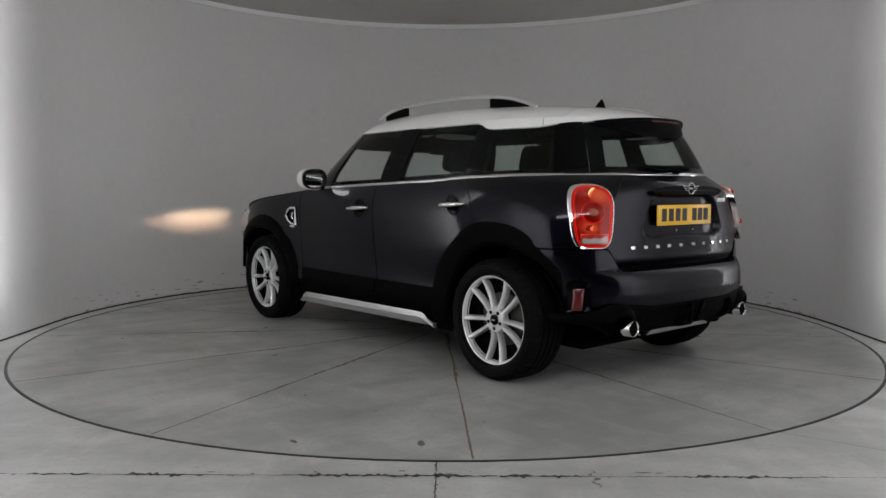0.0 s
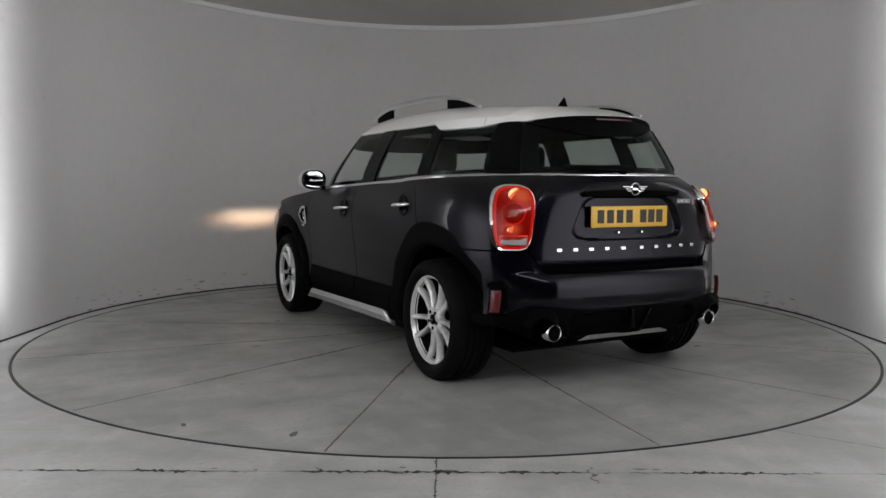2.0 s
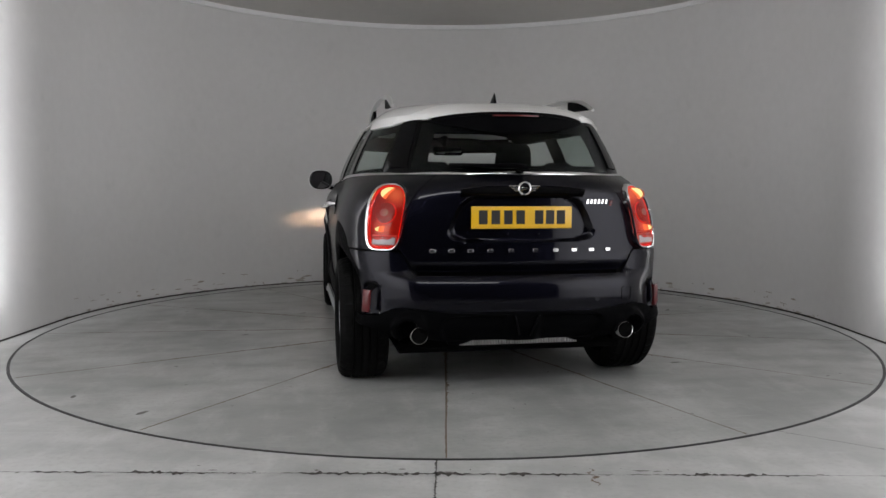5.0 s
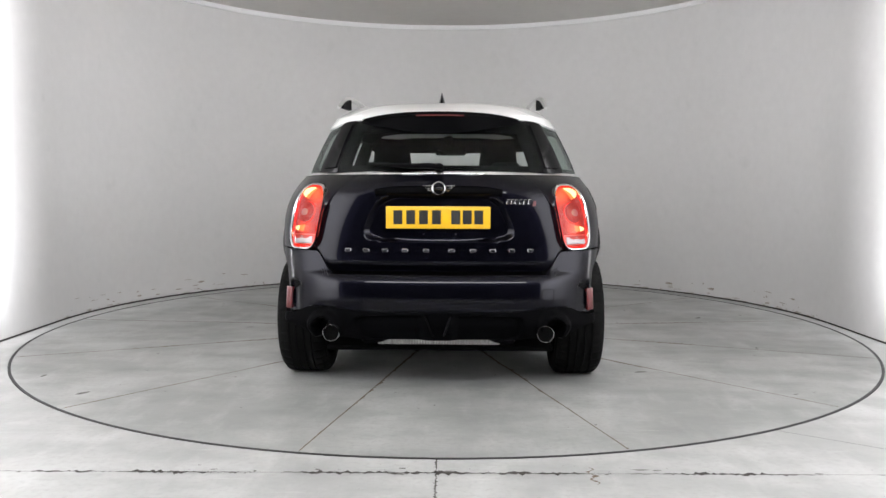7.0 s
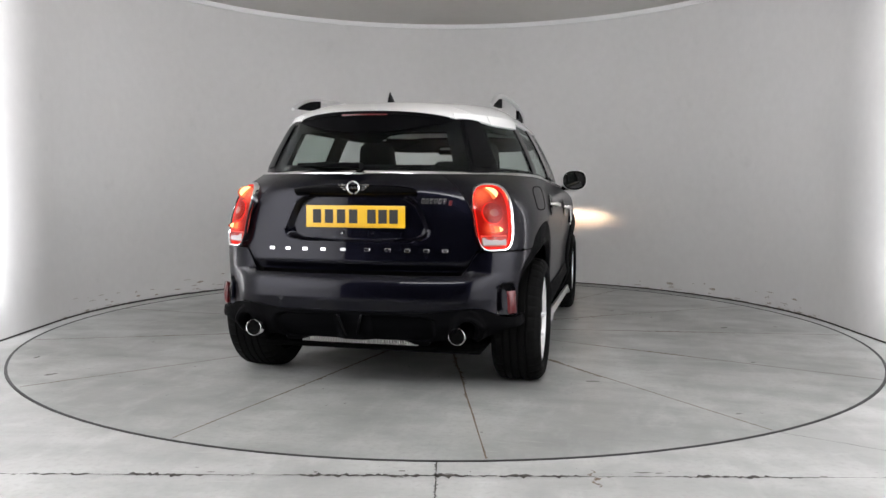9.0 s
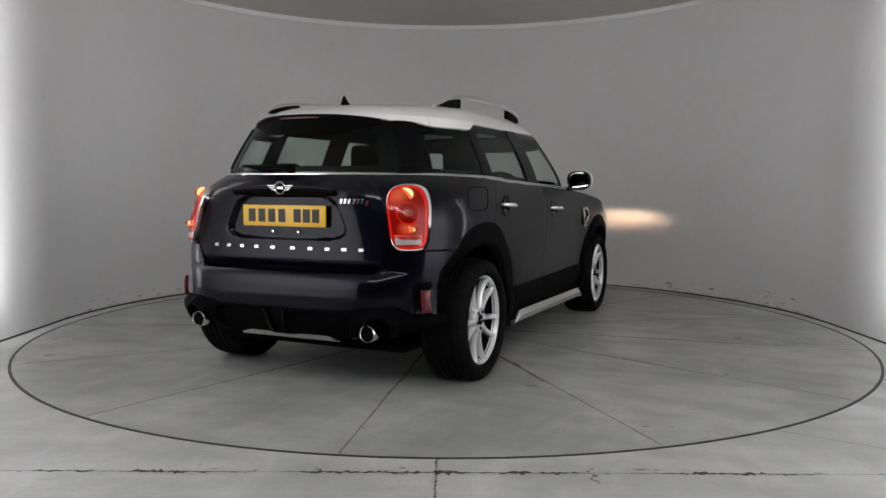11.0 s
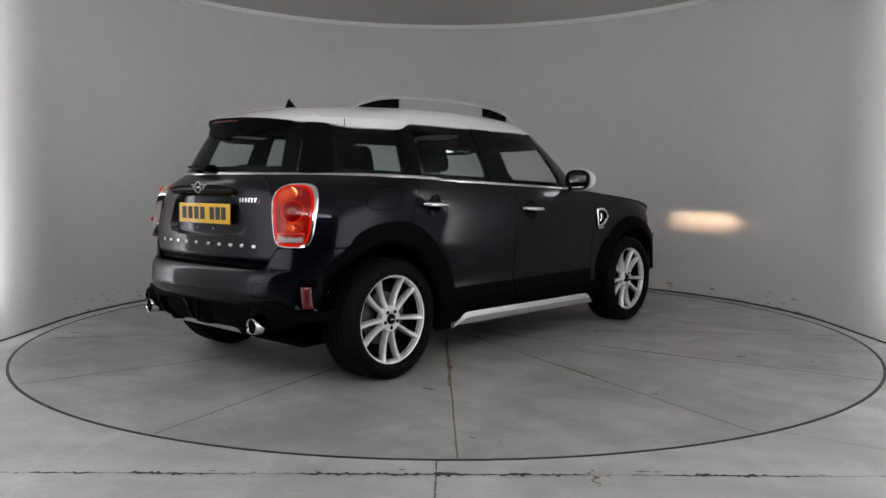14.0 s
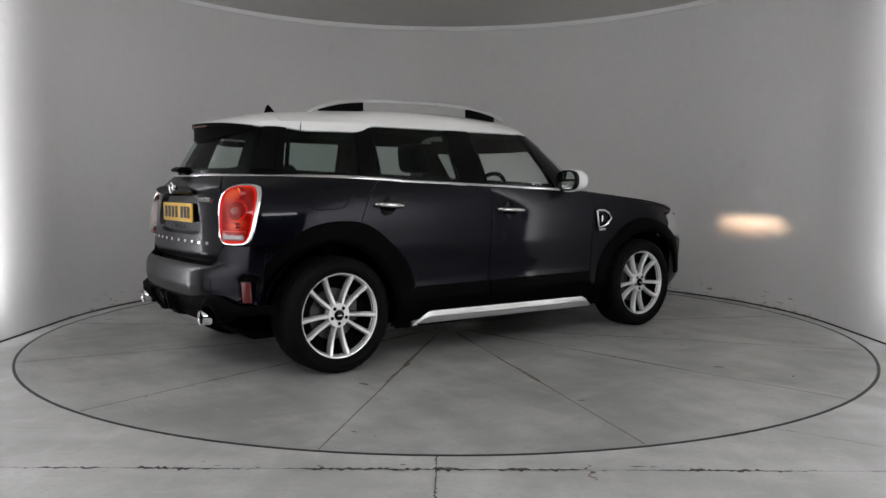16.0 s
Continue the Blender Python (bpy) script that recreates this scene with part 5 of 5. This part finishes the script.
def head_lamp(sd):
    """Round lamp: chrome ring, clear glass, and a shielded emitter."""
    cx, cy, cz = 0.715, 3.19, 0.765
    bm = lathe([(-0.21, 0.100), (0.055, 0.118), (0.07, 0.108), (0.05, 0.098), (-0.20, 0.092)], 40, "y")
    for v in bm.verts:
        v.co = Vector((v.co.x, v.co.y - 1.1 * v.co.x - 0.45 * v.co.z, v.co.z * 1.08))
        v.co = C(sd * (cx + v.co.x), cy + v.co.y, cz + v.co.z)
    if sd < 0:
        bmesh.ops.reverse_faces(bm, faces=bm.faces)
    lamp = part("headlamp", bm, CHROME, CAR, "round headlamp with chrome ring, lit warm")
    # back plate
    bm = lathe([(0.0, 0.098), (0.0, 0.001)], 32, "y", closed=False)
    for v in bm.verts:
        v.co = C(sd * (cx + v.co.x), cy - 0.19, cz + v.co.z * 1.05)
    part("lamp_bowl", thick(bm, 0.004), DARK, lamp)
    # unseen dark tube added round the emitter to block stray beam light
    bm = lathe([(-0.20, 0.0985), (-0.06, 0.0985), (-0.06, 0.1015), (-0.20, 0.1015)], 40, "y")
    for v in bm.verts:
        v.co = C(sd * (cx - 0.02) + v.co.x, cy + v.co.y, cz + v.co.z)
    part("beam_leak_guard", bm, DARK, lamp)
    # beam emitter behind a slot
    bm = bmesh.new()
    bmesh.ops.create_circle(bm, cap_ends=True, segments=16, radius=0.008)
    for v in bm.verts:
        v.co = C(sd * (cx - 0.02) + v.co.x * 4.4, cy - 0.16, cz + v.co.y * 1.0 - 0.0073)
    bm.normal_update()
    if bm.faces[:][0].normal.y < 0:
        bmesh.ops.reverse_faces(bm, faces=bm.faces)
    part("beam_emitter", bm, GLOW_BEAM, lamp)
    bm = bmesh.new()
    bmesh.ops.create_circle(bm, cap_ends=True, segments=16, radius=0.0055)
    for v in bm.verts:
        v.co = C(sd * (cx - 0.02) + v.co.x * 1.6 - 0.004, cy - 0.158, cz + v.co.y * 0.7 - 0.0108)
    bm.normal_update()
    if bm.faces[:][0].normal.y < 0:
        bmesh.ops.reverse_faces(bm, faces=bm.faces)
    part("core_emitter", bm, GLOW_CORE, lamp)
    bm = bmesh.new()
    yz = cy - 0.06
    for x0, x1, z0, z1 in ((-0.10, 0.10, 0.0038, 0.11), (-0.10, 0.10, -0.10, -0.0038), (-0.10, -0.025, -0.0038, 0.0038), (0.025, 0.10, -0.0038, 0.0038)):
        box(bm, sd * (cx - 0.02) + x0, sd * (cx - 0.02) + x1, yz, yz + 0.003, cz - 0.01 + z0, cz - 0.01 + z1)
    for v in bm.verts:
        v.co = C(*v.co)
    part("beam_shield", bm, BLACK_GLOSS, lamp)
    # weak flood of the bowl round the shield
    bm = bmesh.new()
    bmesh.ops.create_circle(bm, cap_ends=True, segments=16, radius=0.010)
    for v in bm.verts:
        v.co = C(sd * (cx - 0.02) + v.co.x, yz + 0.006, cz + v.co.y + 0.04)
    bm.normal_update()
    if bm.faces[:][0].normal.y < 0:
        bmesh.ops.reverse_faces(bm, faces=bm.faces)
    part("flood_emitter", bm, GLOW_POOL, lamp)
    bm = lathe([(0.0, 0.011), (0.035, 0.030), (0.035, 0.031), (0.0, 0.012)], 40, "y")
    for v in bm.verts:
        v.co = C(sd * (cx - 0.02) + v.co.x, yz + 0.006 + v.co.y, cz + 0.04 + v.co.z)
    part("flood_cup", bm, BLACK_GLOSS, lamp)


def underbody():
    bm = bmesh.new()
    box(bm, -0.60, 0.60, -0.42, 3.1, 0.20, 0.23, 0.01)
    for v in bm.verts:
        v.co = C(*v.co)
    part("floor_pan", bm, DARK, CAR)
    # inner shell behind the panels, so that the gaps are dark
    for side in (1, -1):
        panel("inner_shell", s_of_x(0.50), s_of_y(2.7), lambda s: max(low_edge(0.24, 0.03)(s), 0.45 if ref(s)[1] < -0.1 else 0.0), lambda s: min(belt_s(s), bonnet_edge(ref(s)[1])) - 0.03, DARK, side=side, ns=80, nz=4, off=-0.022, depth=0.004)
    bm = grid(lambda u, v: skin(lerp(-s_of_x(0.62), s_of_x(0.62), u), 0.34 + 0.78 * v, False, -0.05), 20, 10)
    part("inner_shell", thick(bm, 0.004), DARK, CAR)
    # axle, springs
    part("rear_axle", tube([C(-0.70, 0, 0.31), C(0.70, 0, 0.31)], 0.035, 12), DARK, CAR)
    part("front_axle", tube([C(-0.70, BASE, 0.31), C(0.70, BASE, 0.31)], 0.035, 12), DARK, CAR)


def wheel(side, hub_y):
    """Twin-spoke alloy wheel with tyre and brake disc; built facing +x."""
    rim_r = 0.249
    bm = lathe([(-0.03, rim_r - 0.004), (0.0, rim_r), (0.006, rim_r - 0.003), (0.004, rim_r - 0.010), (-0.006, rim_r - 0.014), (-0.028, rim_r - 0.022)], 72, "x")

    def place(b):
        for v in b.verts:
            v.co = C(side * ((0.864 if hub_y < 1 else 0.846) + v.co.x), hub_y + v.co.y, HUB_Z + v.co.z)

    def put(name, b, mat, parent, label="", angle=38):
        place(b)
        if side < 0:
            bmesh.ops.reverse_faces(b, faces=b.faces)
        return part(name, b, mat, parent, label, angle)

    w = put("wheel", bm, ALLOY, CAR, "silver twin-spoke alloy wheel")
    # shade behind the spokes is put into the barrel's dark colour
    put("barrel", lathe([(-0.215, rim_r - 0.012), (-0.21, rim_r), (-0.05, rim_r - 0.015), (-0.03, rim_r - 0.006), (-0.028, rim_r - 0.024), (-0.06, rim_r - 0.036), (-0.20, rim_r - 0.03)], 72, "x"), DARK, w, "inner barrel of the rim, shade painted in dark")
    # tyre with grooves and shoulder cuts
    R = WHEEL_R
    prof = [(-0.225, rim_r - 0.006), (-0.235, 0.275), (-0.232, 0.305), (-0.218, 0.325), (-0.205, R - 0.004)]
    for c in (-0.165, -0.125, -0.085, -0.045):
        prof += [(c - 0.0065, R), (c - 0.005, R - 0.008), (c + 0.005, R - 0.008), (c + 0.0065, R)]
    prof += [(-0.005, R - 0.004), (0.010, 0.325), (0.026, 0.305), (0.030, 0.283), (0.024, 0.262), (0.008, rim_r - 0.002), (-0.02, rim_r - 0.02)]
    last = len(prof)
    cuts = {3, 4, last - 7, last - 6}
    put("tyre", lathe(prof, 216, "x", wobble=lambda i, j, r: r - (0.006 if (j in cuts and i % 6 == 0) else 0.0)), RUBBER, w, "black road tyre", angle=25)
    # spokes: five pairs
    def spoke(a, lean):
        b = bmesh.new()
        d = Vector((0, math.cos(a), math.sin(a)))
        t = Vector((0, -math.sin(a), math.cos(a)))
        secs = []
        for k in range(8):
            q = k / 7
            r = lerp(0.052, rim_r - 0.006, q)
            c = d * r + t * (lean * lerp(0.0150, 0.060, q))
            wd = lerp(0.0125, 0.0160, q) + 0.004 * (q > 0.9)
            x0 = -0.016 + 0.014 * q - 0.014 * math.sin(q * math.pi)
            secs.append([b.verts.new(c + t * wd * m + Vector((x0 + h, 0, 0))) for m, h in ((-1.0, -0.032), (-0.95, -0.006), (-0.45, 0.004), (0.45, 0.004), (0.95, -0.006), (1.0, -0.032))])
        for p, q in zip(secs, secs[1:]):
            for i in range(6):
                b.faces.new((p[i], p[(i + 1) % 6], q[(i + 1) % 6], q[i]))
        b.faces.new(secs[0][::-1])
        b.faces.new(secs[-1])
        bmesh.ops.recalc_face_normals(b, faces=b.faces)
        return b
    for k in range(5):
        for lean in (-1, 1):
            put("spoke", spoke(radians(-90 + 72 * k), lean), ALLOY, w)
    put("hub", lathe([(-0.05, 0.076), (-0.022, 0.074), (-0.012, 0.066), (-0.012, 0.034), (-0.016, 0.030), (-0.05, 0.030)], 40, "x"), ALLOY, w)
    for k in range(5):
        a = radians(-54 + 36 + 72 * k - 72)
        b = lathe([(-0.014, 0.0105), (-0.0095, 0.0105), (-0.0095, 0.0005)], 14, "x", closed=False)
        bmesh.ops.translate(b, vec=(0, 0.048 * math.cos(a), 0.048 * math.sin(a)), verts=b.verts)
        put("bolt", b, DARK, w, "dark wheel bolt hole")
    put("centre_cap", lathe([(-0.02, 0.029), (-0.008, 0.028), (-0.004, 0.022), (-0.003, 0.0005)], 28, "x", closed=False), BLACK_GLOSS, w, "black wheel centre cap")
    b = bmesh.new()
    box(b, -0.0035, -0.001, -0.014, 0.014, -0.004, 0.004, 0.001, 1)
    put("cap_bar", b, CHROME, w)
    put("brake_disc", lathe([(-0.105, 0.06), (-0.105, 0.150), (-0.085, 0.150), (-0.085, 0.06)], 48, "x"), STEEL, w, "steel brake disc")
    b = bmesh.new()
    box(b, -0.125, -0.07, 0.075, 0.155, -0.05, 0.09, 0.012)
    put("brake_caliper", b, STEEL, w)
    # dark sheet added behind spokes and disc, standing in for shade
    put("spoke_gap_shade", lathe([(-0.075, 0.222), (-0.078, 0.16), (-0.125, 0.15), (-0.124, 0.001)], 32, "x", closed=False), DARK, w)


def rounded_block(name, x0, x1, y0, y1, z0, z1, bevel, mat, lean=0.0, label="", taper=0.0):
    bm = bmesh.new()
    box(bm, x0, x1, y0, y1, z0, z1, bevel, 4)
    xc = (x0 + x1) / 2
    for v in bm.verts:
        k = (v.co.z - z0) / (z1 - z0)
        v.co = C(xc + (v.co.x - xc) * (1 - taper * k), v.co.y - lean * k, v.co.z)
    return part(name, bm, mat, CAR, label)


def interior():
    for x in (-0.36, 0.36):
        rounded_block("front_seat_back", x - 0.23, x + 0.23, 0.98, 1.10, 0.50, 1.11, 0.055, FABRIC, 0.14, "dark front seat backrest", 0.22)
        rounded_block("front_seat_cushion", x - 0.25, x + 0.25, 1.05, 1.55, 0.40, 0.58, 0.05, FABRIC)
        rounded_block("headrest", x - 0.135, x + 0.135, 0.81, 0.92, 1.165, 1.36, 0.05, FABRIC, 0.03, "dark front headrest", 0.15)
        rounded_block("headrest_post", x - 0.06, x + 0.06, 0.87, 0.885, 1.08, 1.20, 0.005, STEEL)
        rounded_block("rear_seat_back", x - 0.33, x + 0.33, 0.02, 0.14, 0.50, 1.09, 0.05, FABRIC, 0.12, "dark rear seat backrest", 0.1)
        rounded_block("headrest", x - 0.105, x + 0.105, -0.13, -0.03, 1.075, 1.205, 0.045, FABRIC, 0.02, "dark rear headrest", 0.15)
    rounded_block("headrest", -0.11, 0.11, -0.12, -0.03, 1.08, 1.17, 0.03, FABRIC, 0.02, "dark rear headrest", 0.1)
    rounded_block("rear_seat_cushion", -0.66, 0.66, 0.10, 0.58, 0.42, 0.58, 0.05, FABRIC)
    rounded_block("dashboard", -0.72, 0.72, 1.62, 2.20, 0.72, 1.055, 0.07, FABRIC, label="dark dashboard")
    rounded_block("load_cover", -0.62, 0.62, -0.50, -0.02, 0.985, 1.01, 0.008, FABRIC)
    # steering wheel (right-hand drive)
    pts = []
    for k in range(33):
        a = math.tau * k / 32
        pts.append(C(0.36 + 0.185 * math.cos(a), 1.50 + 0.08 * math.sin(a), 1.005 + 0.165 * math.sin(a)))
    sw = part("steering_wheel", tube(pts, 0.016, 10, cap=False), FABRIC, CAR, "black steering wheel")
    bm = tube([C(0.20, 1.50, 1.0), C(0.36, 1.51, 0.985), C(0.52, 1.50, 1.0)], [0.02, 0.05, 0.02], 10)
    part("wheel_boss", bm, FABRIC, sw)
    # inner mirror
    bm = bmesh.new()
    box(bm, -0.115, 0.115, 1.50, 1.53, 1.305, 1.37, 0.014, 3)
    for v in bm.verts:
        v.co = C(v.co.x + 0.03, v.co.y + 0.10 * (v.co.x), v.co.z)
    mr = part("rear_view_mirror", bm, BLACK_GLOSS, CAR, "inside rear-view mirror")
    bm = bmesh.new()
    box(bm, -0.100, 0.100, 1.494, 1.498, 1.312, 1.362, 0.0)
    for v in bm.verts:
        v.co = C(v.co.x + 0.03, v.co.y + 0.10 * (v.co.x), v.co.z)
    part("mirror_glass", bm, MIRROR_GLASS, mr)
    part("mirror_stem", tube([C(0.02, 1.53, 1.34), C(0.01, 1.58, 1.40), C(0.0, 1.60, 1.43)], [0.012, 0.02, 0.05], 10), BLACK_GLOSS, mr)


body_sides()
body_rear()
greenhouse()
body_front()
underbody()
for side in (1, -1):
    wheel(side, 0.0)
    wheel(side, BASE)
interior()

# ---- what moves: the turntable and the car on it, at an even pace ----
TURN = [(0, 40.36), (1, 34.44), (2, 28.51), (3, 22.57), (4, 16.63), (5, 10.70), (6, 4.77), (7, -1.14), (8, -7.03), (9, -12.90), (10, -18.74),
        (11, -24.55), (12, -30.32), (13, -36.05), (14, -41.73), (15, -47.36), (16, -52.93)]


def motions():
    walk(CAR, [(t, pose(0, 0, 0, 0, 0, a)) for t, a in TURN])
    walk(TURNTABLE, [(t, pose(0, 0, 0, 0, 0, a)) for t, a in TURN])


motions()
